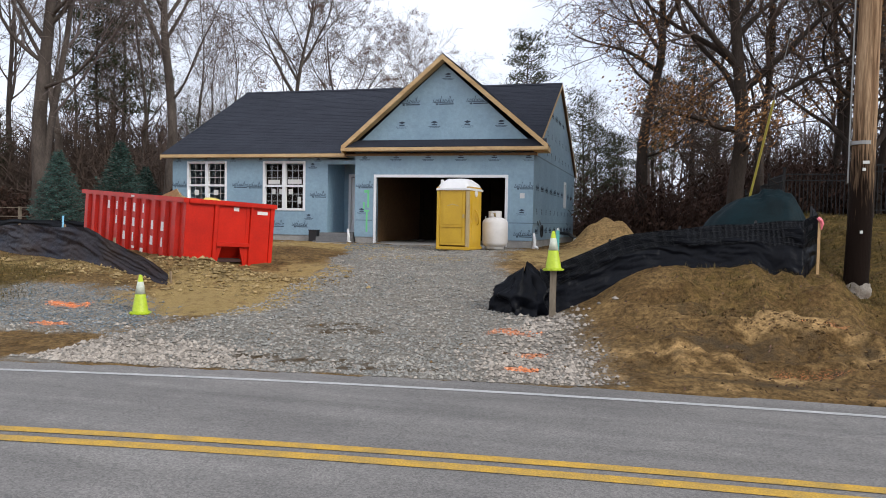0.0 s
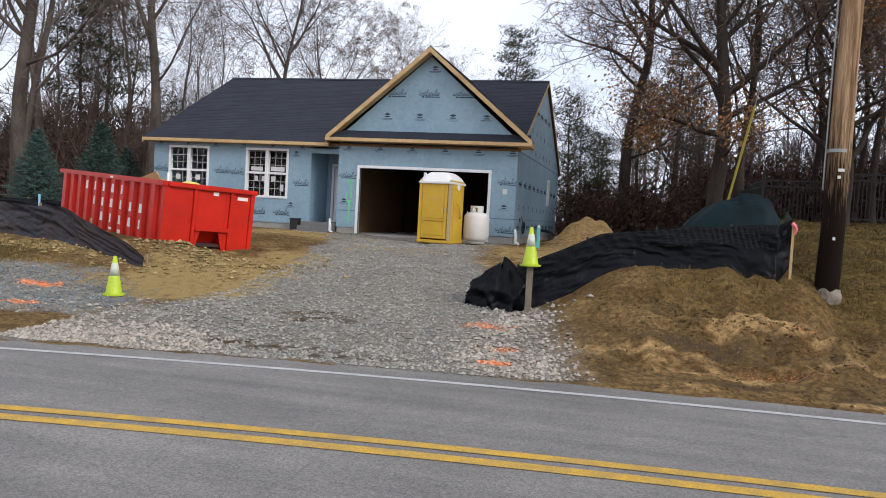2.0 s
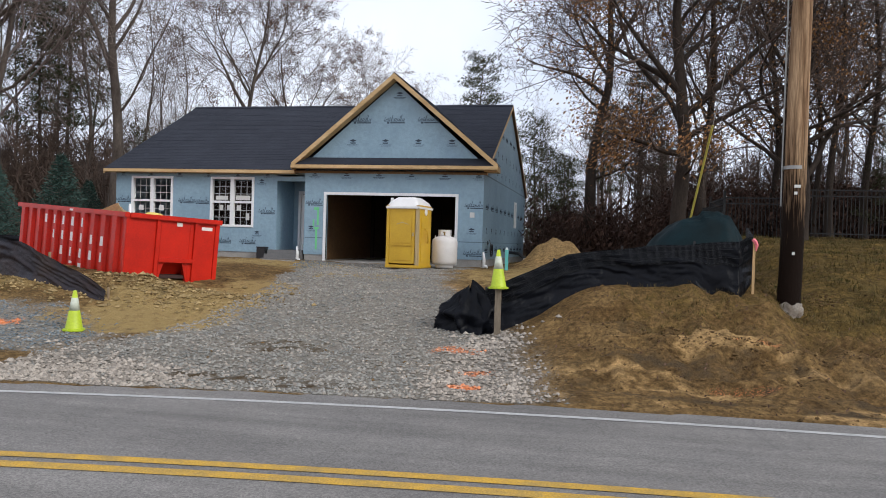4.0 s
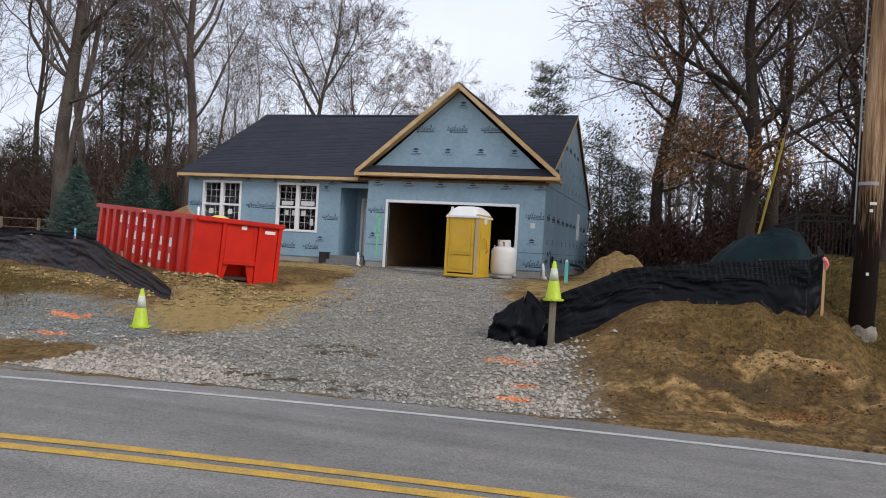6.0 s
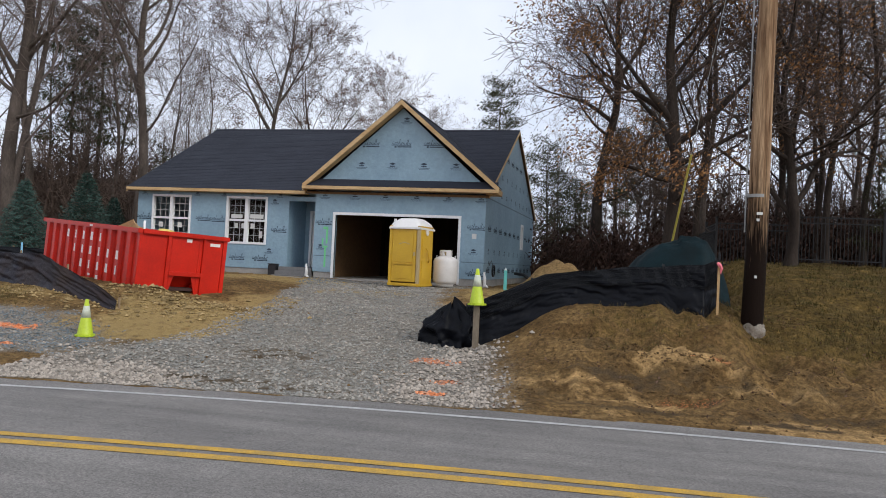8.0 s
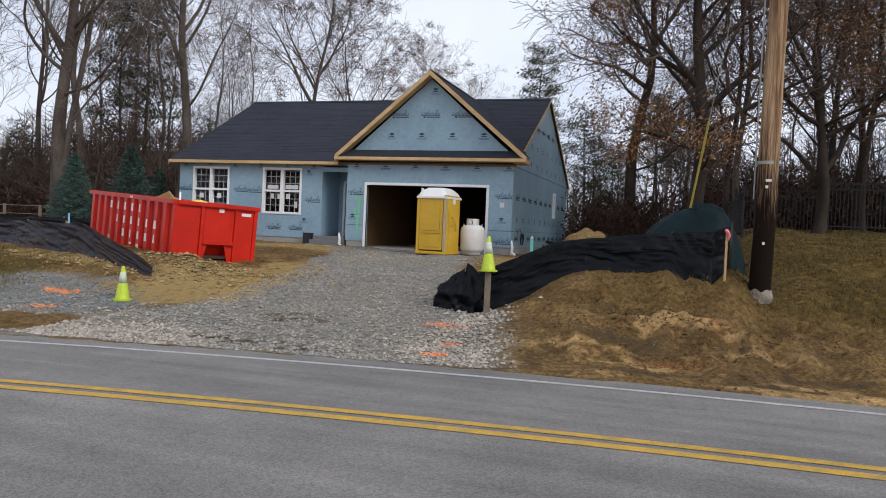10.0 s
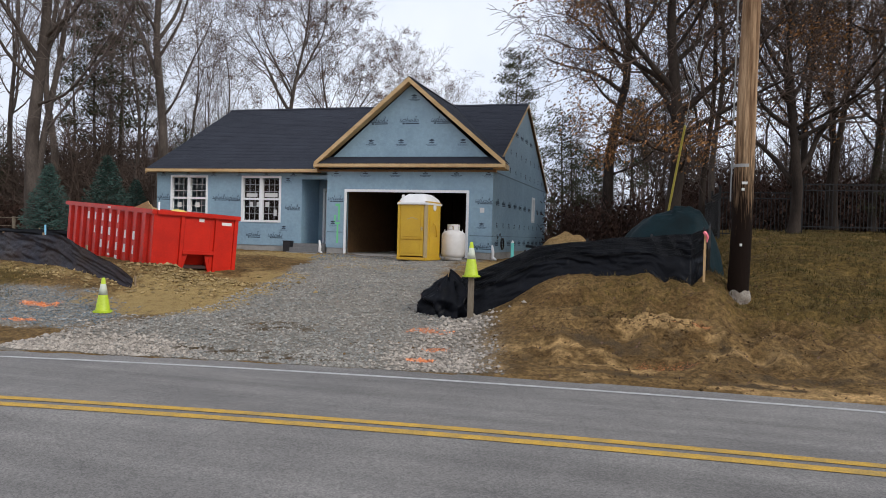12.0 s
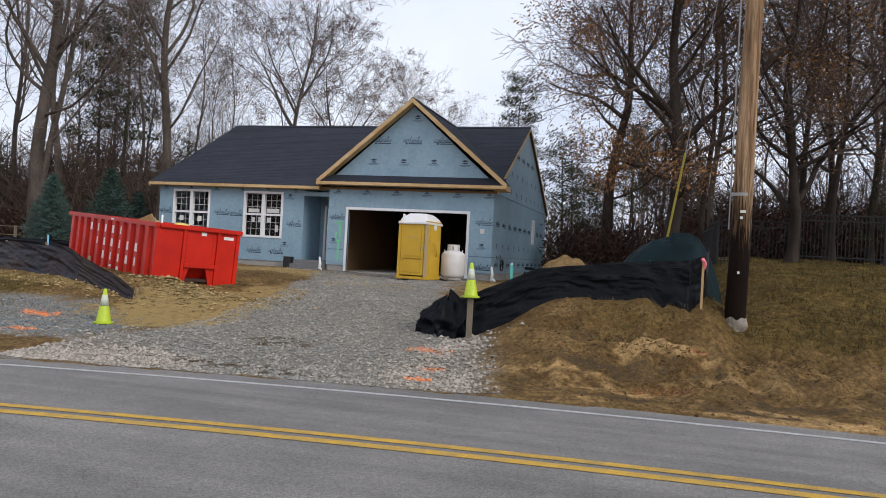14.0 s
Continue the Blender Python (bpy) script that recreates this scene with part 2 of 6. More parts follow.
def cover(x, y):
    """How much gravel, straw, grass, paint, sand and mud lies at a place."""
    d = y - edge_y(x)
    w = noise.fractal(Vector((x * 0.7, y * 0.7, 5)), 1.0, 2.0, 3) * 0.7 + noise.noise(Vector((x * 3, y * 3, 7))) * 0.25
    w2 = noise.fractal(Vector((x * 1.6, y * 1.6, 15)), 1.0, 2.0, 3)
    lo = ramp(y, (6, -6.6), (8.5, -6.2), (9.5, -5.4), (11, -4.9), (14, -5.2), (18.7, -6.3), (22, -7.6)) + w * 0.6
    hi = ramp(y, (6, 2.0), (8.3, 1.6), (10.8, 0.9), (13.7, -0.5), (17, -1.6), (21, -1.9), (23, -1.7)) + w * 0.5
    gravel = ease(lo - 0.25, lo + 0.25, x) * (1 - ease(hi - 0.6, hi + 0.9, x)) * (1 - ease(22.6, 23.4, y)) * ease(0.4, 0.6, d + w * 0.2)
    pad = blob(x + w * 0.5, y + w2 * 0.4, -8.2, 9.4, 2.9, 1.5)
    gravel = max(gravel, pad * 0.95)
    straw = max(blob(x + w, y + w * 0.6, -5.9, 11.7, 1.6, 2.2), 0.9 * blob(x + w, y, -5.6, 14.4, 1.6, 1.5), 0.8 * blob(x, y + w, -7.6, 20.5, 3.4, 2.4), 0.75 * blob(x, y + w, 0.2, 20.5, 2.0, 4.5))
    straw = max(straw, 0.5 * blob(x + w, y + w, -3.8, 17.5, 2.2, 1.2), 0.5 * ease(-7, -9, x) * blob(x, y + w * .5, -11, 11.7, 4.5, 0.6), 0.55 * blob(x + w, y, -6.9, 10.4, 1.2, 0.5))
    sand = max(blob(x + w * .2, y, 4.2, 10.2, 0.85, 0.5), blob(x, y, 1.1, 27, 2.2, 2.4), blob(x, y, -15.2, 13.6, 1.3, 1.1), blob(x + w, y + w2 * .3, 6.4, 8.15, 2.2, 0.4), 0.38 * blob(x + w * 2, y + w2 * .4, 3.0, 9.0, 2.0, 0.5), 0.8 * blob(x, y + w, -1.2, 24.5, 4.5, 3.0) * ease(-1.2, 0.5, x), 0.4 * blob(x + w, y + w, -3.4, 13.6, 1.6, 0.8), 0.4 * blob(x + w, y + w, -1.4, 15.8, 0.9, 1.6), 0.35 * blob(x + w, y + w2, -4.2, 10.3, 1.2, 0.4), 0.4 * blob(x + w, y + w2, -7.4, 8.7, 1.6, 0.35))
    grass = ease(1.8, 3.4, x + w) * ease(2.2, 4.5, d + w) * (0.55 + 0.45 * ease(5, 7, x)) + ease(8.5, 10, -x + w) * blob(x, y, -13, 9.6, 6.5, 2.8) * 0.95 + 0.7 * ease(24, 30, y)
    mud = max(0.55 * blob(x + w * .9, y + w2 * .3, -2.75, 9.9, 1.2, 0.5), 0.65 * blob(x + w, y + w2 * .15, -1.9, 7.95, 2.1, 0.36), 0.55 * blob(x + w * .3, y + w2 * .2, 3.2, 10.75, 0.6, 0.35), 0.4 * blob(x + w, y, 5.5, 9.6, 2.4, 0.35), 0.35 * blob(x + w * .5, y + w2 * .4, -6.9, 12.5, 1.4, 0.5))
    paint = max(blob(x + w2 * .3, y, 0.55, 8.3, 0.28, 0.16), 0.55 * blob(x + w2 * .5, y, 0.55, 9.1, 0.4, 0.2), 0.6 * blob(x + w2 * .5, y, 0.2, 10.4, 0.35, 0.3), blob(x + w2 * .2, y, -8.35, 9.75, 0.32, 0.14), blob(x, y + w2 * .2, -7.85, 9.85, 0.16, 0.1), 0.8 * blob(x + w2 * .2, y, -7.5, 8.6, 0.4, 0.11), 0.6 * blob(x + w2 * .4, y, 4.65, 10.15, 0.4, 0.22), 0.3 * blob(x + w2 * .3, y, 4.2, 8.9, 0.5, 0.15), 0.6 * blob(x + w2 * .3, y, -10.3, 9.3, 0.6, 0.18))
    if x > 1.3 and 0.3 < d < 3.2:
        band = noise.fractal(Vector((x * 0.45, y * 4.5, 41)), 1.0, 2.0, 4) * ease(0.3, 0.7, d) * (1 - ease(2.0, 3.2, d))
        sand, mud = max(sand, 1.5 * band), max(mud, -1.5 * band)
    j = noise.fractal(Vector((x * 4, y * 4, 25)), 1.0, 2.0, 2) * 0.45
    straw, sand, mud = (max(0.0, min(1.0, q + j * min(1.0, q * 3))) * 0.92 for q in (straw, sand, mud))
    return gravel, straw, grass, paint, sand, mud


mat_asphalt = material("asphalt", (0.18, 0.168, 0.155), 0.85, 0.3, 0.9, 160, 0.5, second=(0.142, 0.133, 0.124), reach=0.01, spec=0.5)
mat_earth = material("loose_earth", (0.17, 0.105, 0.048), 0.95, 0.4, 3, 40, 0.6, second=(0.075, 0.046, 0.02), islands=0.45)


def cover_material():
    """Earth, gravel, straw, grass, sand, mud and marking paint, laid by the weights that the ground carries."""
    m = material("worked_ground", (0.19, 0.124, 0.056), 0.95, 0.55, 1.3, 14, 1.0, second=(0.095, 0.058, 0.024), reach=0.07)
    n, k = m.node_tree.nodes, m.node_tree.links
    b = n["Principled BSDF"]
    last = b.inputs["Base Color"].links[0].from_socket
    co = n.new("ShaderNodeTexCoord")
    speck, clump, cell = n.new("ShaderNodeTexNoise"), n.new("ShaderNodeTexNoise"), n.new("ShaderNodeTexVoronoi")
    speck.inputs["Scale"].default_value, clump.inputs["Scale"].default_value, cell.inputs["Scale"].default_value = 45, 5, 24
    speck.inputs["Detail"].default_value, clump.inputs["Detail"].default_value = 6, 8
    for t in (speck, clump, cell):
        k.new(co.outputs["Object"], t.inputs["Vector"])

    def two(fac, a, c, p0=0.35, p1=0.65):
        r = n.new("ShaderNodeValToRGB")
        r.color_ramp.elements[0].position, r.color_ramp.elements[1].position = p0, p1
        r.color_ramp.elements[0].color, r.color_ramp.elements[1].color = (*a, 1), (*c, 1)
        k.new(fac, r.inputs[0])
        return r.outputs[0]

    grey = n.new("ShaderNodeSeparateColor")
    k.new(cell.outputs["Color"], grey.inputs[0])
    looks = [("cover_a", 2, two(clump.outputs["Fac"], (0.058, 0.041, 0.013), (0.13, 0.088, 0.03))),
             ("cover_b", 1, two(speck.outputs["Fac"], (0.33, 0.215, 0.1), (0.42, 0.28, 0.135))),
             ("cover_a", 0, two(grey.outputs[0], (0.19, 0.172, 0.145), (0.3, 0.273, 0.232), 0.1, 0.95)),
             ("cover_a", 1, two(speck.outputs["Fac"], (0.29, 0.2, 0.08), (0.45, 0.32, 0.135))),
             ("cover_b", 2, two(speck.outputs["Fac"], (0.062, 0.042, 0.022), (0.12, 0.083, 0.046))),
             ("cover_b", 0, two(speck.outputs["Fac"], (0.75, 0.2, 0.07), (0.9, 0.3, 0.12)))]
    crumb = None
    for name, channel, colour in looks:
        if (name, channel) == ("cover_a", 0):
            crumb, soft = n.new("ShaderNodeTexNoise"), n.new("ShaderNodeTexNoise")
            for t, sc, ro in ((crumb, 11.0, 0.8), (soft, 1.7, 0.65)):
                t.inputs["Scale"].default_value, t.inputs["Detail"].default_value, t.inputs["Roughness"].default_value = sc, 8, ro
                k.new(co.outputs["Object"], t.inputs["Vector"])
                tone = two(t.outputs["Fac"], (0.5, 0.48, 0.45) if sc > 5 else (0.86, 0.86, 0.84), (1.75, 1.7, 1.6) if sc > 5 else (1.22, 1.2, 1.15), 0.36, 0.64)
                mul = n.new("ShaderNodeMixRGB")
                mul.blend_type, mul.inputs[0].default_value = "MULTIPLY", 1.0
                k.new(last, mul.inputs[1])
                k.new(tone, mul.inputs[2])
                last = mul.outputs[0]
        at = n.new("ShaderNodeAttribute")
        at.attribute_name = name
        sep = n.new("ShaderNodeSeparateColor")
        k.new(at.outputs["Color"], sep.inputs[0])
        # the edge of each cover breaks up by noise
        add = n.new("ShaderNodeMath")
        add.operation = "ADD"
        k.new(sep.outputs[channel], add.inputs[0])
        brk = n.new("ShaderNodeMapRange")
        brk.inputs["From Min"].default_value, brk.inputs["From Max"].default_value = 0.25, 0.75
        brk.inputs["To Min"].default_value, brk.inputs["To Max"].default_value = -0.42, 0.42
        k.new(speck.outputs["Fac"] if channel == 0 else clump.outputs["Fac"], brk.inputs["Value"])
        gate = n.new("ShaderNodeMapRange")
        gate.inputs["From Min"].default_value, gate.inputs["From Max"].default_value = 0.25, 0.85
        k.new(brk.outputs[0], add.inputs[1])
        k.new(add.outputs[0], gate.inputs["Value"])
        has = n.new("ShaderNodeMath")
        has.operation = "MULTIPLY"
        edge = n.new("ShaderNodeMapRange")
        edge.inputs["From Min"].default_value, edge.inputs["From Max"].default_value = 0.02, 0.15
        k.new(sep.outputs[channel], edge.inputs["Value"])
        k.new(gate.outputs[0], has.inputs[0])
        k.new(edge.outputs[0], has.inputs[1])
        mix = n.new("ShaderNodeMixRGB")
        k.new(has.outputs[0], mix.inputs[0])
        k.new(last, mix.inputs[1])
        k.new(colour, mix.inputs[2])
        last = mix.outputs[0]
    k.new(last, b.inputs["Base Color"])
    for node in n:
        if node.bl_idname == "ShaderNodeBump":
            k.new(crumb.outputs["Fac"], node.inputs["Height"])
    return m


GX, GY = spaced(-900, 900, -16, 12, 0.14), spaced(-300, 1500, 6.4, 24, 0.14)
g = Geo().sheet([[(x, y, ground_z(x, y)) for x in GX] for y in GY])
mat_dirt = cover_material()
ground = thing("ground", "bare brown earth with thin grass, straw and gravel", "ground", g=g, mat=mat_dirt, kind="structure", smooth=True)
c6 = [cover(p[0], p[1]) if -40 < p[0] < 40 and 5 < p[1] < 45 else (0, 0, 0.7, 0, 0, 0) for p in g.v]
for name, a in (("cover_a", 0), ("cover_b", 3)):
    at = ground.data.color_attributes.new(name, "FLOAT_COLOR", "POINT")
    at.data.foreach_set("color", [q for c in c6 for q in (min(1, c[a]), min(1, c[a + 1]), min(1, c[a + 2]), 1.0)])
RX = [i * 0.8 for i in range(-60, 60)]
RX = [-160, -120, -90, -70, -58] + RX + [58, 70, 90, 120, 160]


def crown(o):
    return 0.05 - 0.05 * abs(o + 2.75) / 2.9


def strip(o0, o1, lift, steps=1):
    return Geo().sheet([[(x, edge_y(x) + o0 + (o1 - o0) * i / steps, crown(o0 + (o1 - o0) * i / steps) + lift) for x in RX] for i in range(steps + 1)])


g = strip(-5.75, 0.5, 0.0, 14)
road = thing("road", "worn grey asphalt road, fine cracks and pale tyre bands", "road", g=g, mat=mat_asphalt, kind="structure", smooth=True)


def road_wear():
    """Pale tyre bands, hairline cracks and coarse chippings on the asphalt."""
    n, k = mat_asphalt.node_tree.nodes, mat_asphalt.node_tree.links
    b = n["Principled BSDF"]
    last = b.inputs["Base Color"].links[0].from_socket
    co = n.new("ShaderNodeTexCoord")
    chip = n.new("ShaderNodeTexVoronoi")
    chip.inputs["Scale"].default_value = 70
    k.new(co.outputs["Object"], chip.inputs["Vector"])
    tone = n.new("ShaderNodeSeparateColor")
    k.new(chip.outputs["Color"], tone.inputs[0])
    rng = n.new("ShaderNodeMapRange")
    rng.inputs["To Min"].default_value, rng.inputs["To Max"].default_value = 0.72, 1.32
    k.new(tone.outputs[0], rng.inputs["Value"])
    mul = n.new("ShaderNodeMixRGB")
    mul.blend_type, mul.inputs[0].default_value = "MULTIPLY", 1.0
    k.new(last, mul.inputs[1])
    k.new(rng.outputs[0], mul.inputs[2])
    streak = n.new("ShaderNodeTexNoise")
    mp = n.new("ShaderNodeMapping")
    mp.inputs["Scale"].default_value, mp.inputs["Rotation"].default_value = (0.12, 1.3, 1), (0, 0, radians(-5))
    k.new(co.outputs["Object"], mp.inputs[0])
    k.new(mp.outputs[0], streak.inputs["Vector"])
    streak.inputs["Scale"].default_value, streak.inputs["Detail"].default_value = 1.6, 5
    r2 = n.new("ShaderNodeMapRange")
    r2.inputs["From Min"].default_value, r2.inputs["From Max"].default_value = 0.3, 0.7
    r2.inputs["To Min"].default_value, r2.inputs["To Max"].default_value = 0.76, 1.26
    k.new(streak.outputs["Fac"], r2.inputs["Value"])
    m2 = n.new("ShaderNodeMixRGB")
    m2.blend_type, m2.inputs[0].default_value = "MULTIPLY", 1.0
    k.new(mul.outputs[0], m2.inputs[1])
    k.new(r2.outputs[0], m2.inputs[2])
    crack = n.new("ShaderNodeTexVoronoi")
    crack.feature = "DISTANCE_TO_EDGE"
    crack.inputs["Scale"].default_value = 0.55
    warp = n.new("ShaderNodeTexNoise")
    warp.inputs["Scale"].default_value = 3.0
    wv = n.new("ShaderNodeMixRGB")
    wv.inputs[0].default_value = 0.12
    k.new(co.outputs["Object"], wv.inputs[1])
    k.new(warp.outputs["Color"], wv.inputs[2])
    k.new(co.outputs["Object"], warp.inputs["Vector"])
    k.new(wv.outputs[0], crack.inputs["Vector"])
    r3 = n.new("ShaderNodeMapRange")
    r3.inputs["From Max"].default_value = 0.006
    r3.inputs["To Min"].default_value = 0.72
    k.new(crack.outputs["Distance"], r3.inputs["Value"])
    m3 = n.new("ShaderNodeMixRGB")
    m3.blend_type, m3.inputs[0].default_value = "MULTIPLY", 0.6
    k.new(m2.outputs[0], m3.inputs[1])
    k.new(r3.outputs[0], m3.inputs[2])
    k.new(m3.outputs[0], b.inputs["Base Color"])


road_wear()
mat_line_white = material("worn_white_road_paint", (0.47, 0.46, 0.45), 0.7, 0.5, 4, 70, 0.3, second=(0.34, 0.34, 0.33))
mat_line_yellow = material("worn_yellow_road_paint", (0.54, 0.31, 0.03), 0.75, 0.55, 4, 55, 0.3, second=(0.34, 0.22, 0.055))
for nm, o, w, mt, lb in (("edge_line", -0.06, 0.11, mat_line_white, "worn white painted edge line on asphalt"), ("center_line", -2.87, 0.145, mat_line_yellow, "worn yellow painted centre line on asphalt"), ("center_line", -2.61, 0.145, mat_line_yellow, "worn yellow painted centre line on asphalt")):
    thing(nm, lb, "road marking", g=strip(o - w / 2, o + w / 2, 0.005), mat=mt, kind="structure")

# ---- house ----
mat_wrap = material("house_wrap", (0.25, 0.375, 0.46), 0.5, 0.14, 0.7, 9, 0.3, second=(0.205, 0.315, 0.4), reach=0.05)
mat_ink = plain("house_wrap_ink", (0.02, 0.04, 0.065), 0.6)
mat_tape = plain("seam_tape", (0.1, 0.16, 0.2), 0.5)
mat_lumber = material("raw_lumber", (0.6, 0.42, 0.22), 0.7, 0.3, 2.5, 30, 0.15, second=(0.44, 0.28, 0.12), stretch=(0.3, 1, 1))
mat_osb = material("osb_board", (0.17, 0.09, 0.04), 0.75, 0.4, 6, 30, 0.15, second=(0.22, 0.12, 0.05))
mat_concrete = material("concrete", (0.36, 0.35, 0.33), 0.9, 0.25, 2, 50, 0.25)
mat_white = material("white_vinyl", (0.78, 0.79, 0.8), 0.4, 0.06, 3, 40, 0.02)
mat_muntin = plain("grey_muntin", (0.36, 0.36, 0.36), 0.4)
# bare studs and board, near black: indoor shade is put into the colour
mat_inside = material("shade_toned_studs_and_board", (0.04, 0.026, 0.017), 0.9, 0.4, 1.2, 20, 0.1)
mat_paper = plain("white_sticker_paper", (0.6, 0.6, 0.58), 0.6)
mat_green_paint = plain("green_spray_paint", (0.16, 0.6, 0.26), 0.6)
mat_shingle = material("roof_shingles", (0.03, 0.034, 0.046), 0.95, 0.2, 1.0, 40, 0.4, second=(0.023, 0.026, 0.036), islands=0.07, spec=0.25)
mat_glass = bpy.data.materials.new("window_glass")
mat_glass.use_nodes = True
pb = mat_glass.node_tree.nodes["Principled BSDF"]
pb.inputs["Base Color"].default_value = (0.9, 0.95, 0.95, 1)
pb.inputs["Roughness"].default_value, pb.inputs["Transmission Weight"].default_value, pb.inputs["IOR"].default_value = 0.02, 1.0, 1.18

XL, XR, XG0, XG1 = -16.0, -1.36, -8.0, -1.36
YF, YG, YB = 23.8, 23.5, 35.6
SLAB, SILL, EAVE, RIDGE, YR = 1.2, 1.42, 4.5, 8.02, 29.6
W1, W2, WZ = (-15.32, -13.53), (-11.95, -10.15), (2.35, 4.25)
PORCH = (-9.23, -8.0)
house = thing("house", "unfinished one-storey house in pale blue house wrap", "house")


def holed(x0, x1, z0, z1, y0, y1, holes):
    """A wall along x with rectangular openings right through it, in one piece."""
    xs = sorted({x0, x1, *[h[0] for h in holes], *[h[1] for h in holes]})
    zs = sorted({z0, z1, *[min(z1, max(z0, h[k])) for h in holes for k in (2, 3)]})
    solid = {(i, j) for i in range(len(xs) - 1) for j in range(len(zs) - 1) if not any(h[0] < (xs[i] + xs[i + 1]) / 2 < h[1] and h[2] < (zs[j] + zs[j + 1]) / 2 < h[3] for h in holes)}
    n = len(zs)
    v = [(x, y, z) for y in (y0, y1) for x in xs for z in zs]
    o = len(xs) * n
    f = []
    for i, j in solid:
        a, b, c, d = i * n + j, (i + 1) * n + j, (i + 1) * n + j + 1, i * n + j + 1
        f += [(a, b, c, d), (d + o, c + o, b + o, a + o)]
        for (p, q), side in (((a, b), (i, j - 1)), ((b, c), (i + 1, j)), ((c, d), (i, j + 1)), ((d, a), (i - 1, j))):
            if side not in solid:
                f.append((q, p, p + o, q + o))
    used = sorted({k for q in f for k in q})
    to = {k: i for i, k in enumerate(used)}
    return Geo().add([v[k] for k in used], [tuple(to[k] for k in q) for q in f])


wall_front = part("wall", holed(XL, PORCH[0], SILL, EAVE, YF, YF + 0.16, [(*W1, *WZ), (*W2, *WZ)]), mat_wrap, house, "front wall in blue house wrap with two windows")
wall_garage = part("wall", holed(XG0, XG1, SILL, EAVE + 0.35, YG, YG + 0.16, [(-7.15, -2.35, 0, 3.62)]), mat_wrap, house, "garage wall in blue house wrap round a wide opening")
side = Geo().prism([(XR, YG + 0.16, SILL), (XR, 31.6, SILL), (XR, 31.6, EAVE), (XR, YG + 0.16, EAVE)], (-0.16, 0, 0)).prism([(XR, 32.3, SILL), (XR, YB, SILL), (XR, YB, EAVE), (XR, 32.3, EAVE)], (-0.16, 0, 0))
side.box(XR - 0.16, XR, 31.6, 32.3, SILL, 2.75).box(XR - 0.16, XR, 31.6, 32.3, 3.95, EAVE)
side.prism([(XR, YF, EAVE), (XR, YB, EAVE), (XR, YR, RIDGE - 0.12)], (-0.16, 0, 0))
wall_side = part("wall", side, mat_wrap, house, "gable end wall in blue house wrap with printed rows")
part("wall", Geo().box(XL, XL + 0.16, YF + 0.16, YB - 0.16, SILL, EAVE).prism([(XL + .16, YF + .2, EAVE), (XL + .16, YB, EAVE), (XL + .16, YR, RIDGE - 0.12)], (-0.16, 0, 0)), mat_wrap, house)
part("wall", Geo().box(XL, XR - 0.16, YB - 0.16, YB, SILL, EAVE), mat_wrap, house)
wall_gable = part("wall", Geo().prism([(XG0 + 0.1, YG, 4.85), (XG1 - 0.1, YG, 4.85), (-4.66, YG, 7.68)], (0, 0.16, 0)), mat_wrap, house, "front gable in blue house wrap")
# porch recess: two returns, back wall with a door opening, ceiling
part("wall", Geo().box(PORCH[0] - 0.16, PORCH[0], YF + 0.16, 25.3, SILL, EAVE), mat_wrap, house)
part("wall", Geo().box(XG0, XG0 + 0.16, YG + 0.16, 25.3, SILL, EAVE), mat_wrap, house)
part("wall", holed(PORCH[0] - 0.16, XG0 + 0.16, SILL, EAVE, 25.3, 25.46, [(-8.95, -8.05, SILL, 3.75)]), mat_wrap, house, "wrapped back wall of the porch recess")
part("porch_ceiling", Geo().box(PORCH[0], XG0, YF, 25.3, 4.3, 4.36).box(PORCH[0], XG0, YF, YF + 0.12, 4.12, 4.5), mat_wrap, house)
door = part("front_door", Geo().box(-8.92, -8.08, 25.33, 25.37, SILL + 0.02, 3.72), mat_white, house, "white panelled front door")
part("door_frame", Geo().box(-9.02, -8.93, 25.24, 25.4, SILL, 3.85).box(-8.07, -7.98, 25.24, 25.4, SILL, 3.85).box(-8.93, -8.07, 25.24, 25.4, 3.74, 3.85), mat_white, door)
part("door_panel", Geo().box(-8.78, -8.56, 25.31, 25.335, 1.65, 2.4), mat_white, door, bevel=0.01)
part("door_panel", Geo().box(-8.44, -8.22, 25.31, 25.335, 1.65, 2.4), mat_white, door, bevel=0.01)
part("door_light", Geo().box(-8.78, -8.22, 25.31, 25.335, 2.65, 3.5), mat_glass, door)
# foundation and slab
part("foundation", Geo().box(XL + 0.03, XG0, YF + 0.03, YF + 0.2, 0.8, SILL).box(XG0 + .03, -7.15, YG + 0.03, YG + 0.2, 0.8, SILL).box(-2.35, XG1 - .03, YG + 0.03, YG + 0.2, 0.8, SILL).box(XR - .2, XR - 0.03, YG + .2, YB, 0.8, SILL), mat_concrete, house, "grey concrete foundation strip")
part("garage_floor", Geo().box(XG0, XG1 - 0.2, YG + 0.01, 30.5, 0.9, SLAB), mat_concrete, house)
# garage inside
part("inner_wall", Geo().box(XG0 + 0.17, XG0 + 0.2, YG + 0.2, 30.4, SLAB, 4.2), mat_osb, house, "bare board wall inside the garage")
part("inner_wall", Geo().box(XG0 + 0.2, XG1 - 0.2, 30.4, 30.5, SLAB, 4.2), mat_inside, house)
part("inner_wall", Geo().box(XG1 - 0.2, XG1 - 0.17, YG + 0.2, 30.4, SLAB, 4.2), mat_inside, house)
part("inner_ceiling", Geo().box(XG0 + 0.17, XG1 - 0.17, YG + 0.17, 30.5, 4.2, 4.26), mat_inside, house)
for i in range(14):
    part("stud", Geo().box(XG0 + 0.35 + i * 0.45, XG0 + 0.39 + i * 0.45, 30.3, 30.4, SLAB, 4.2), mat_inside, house)
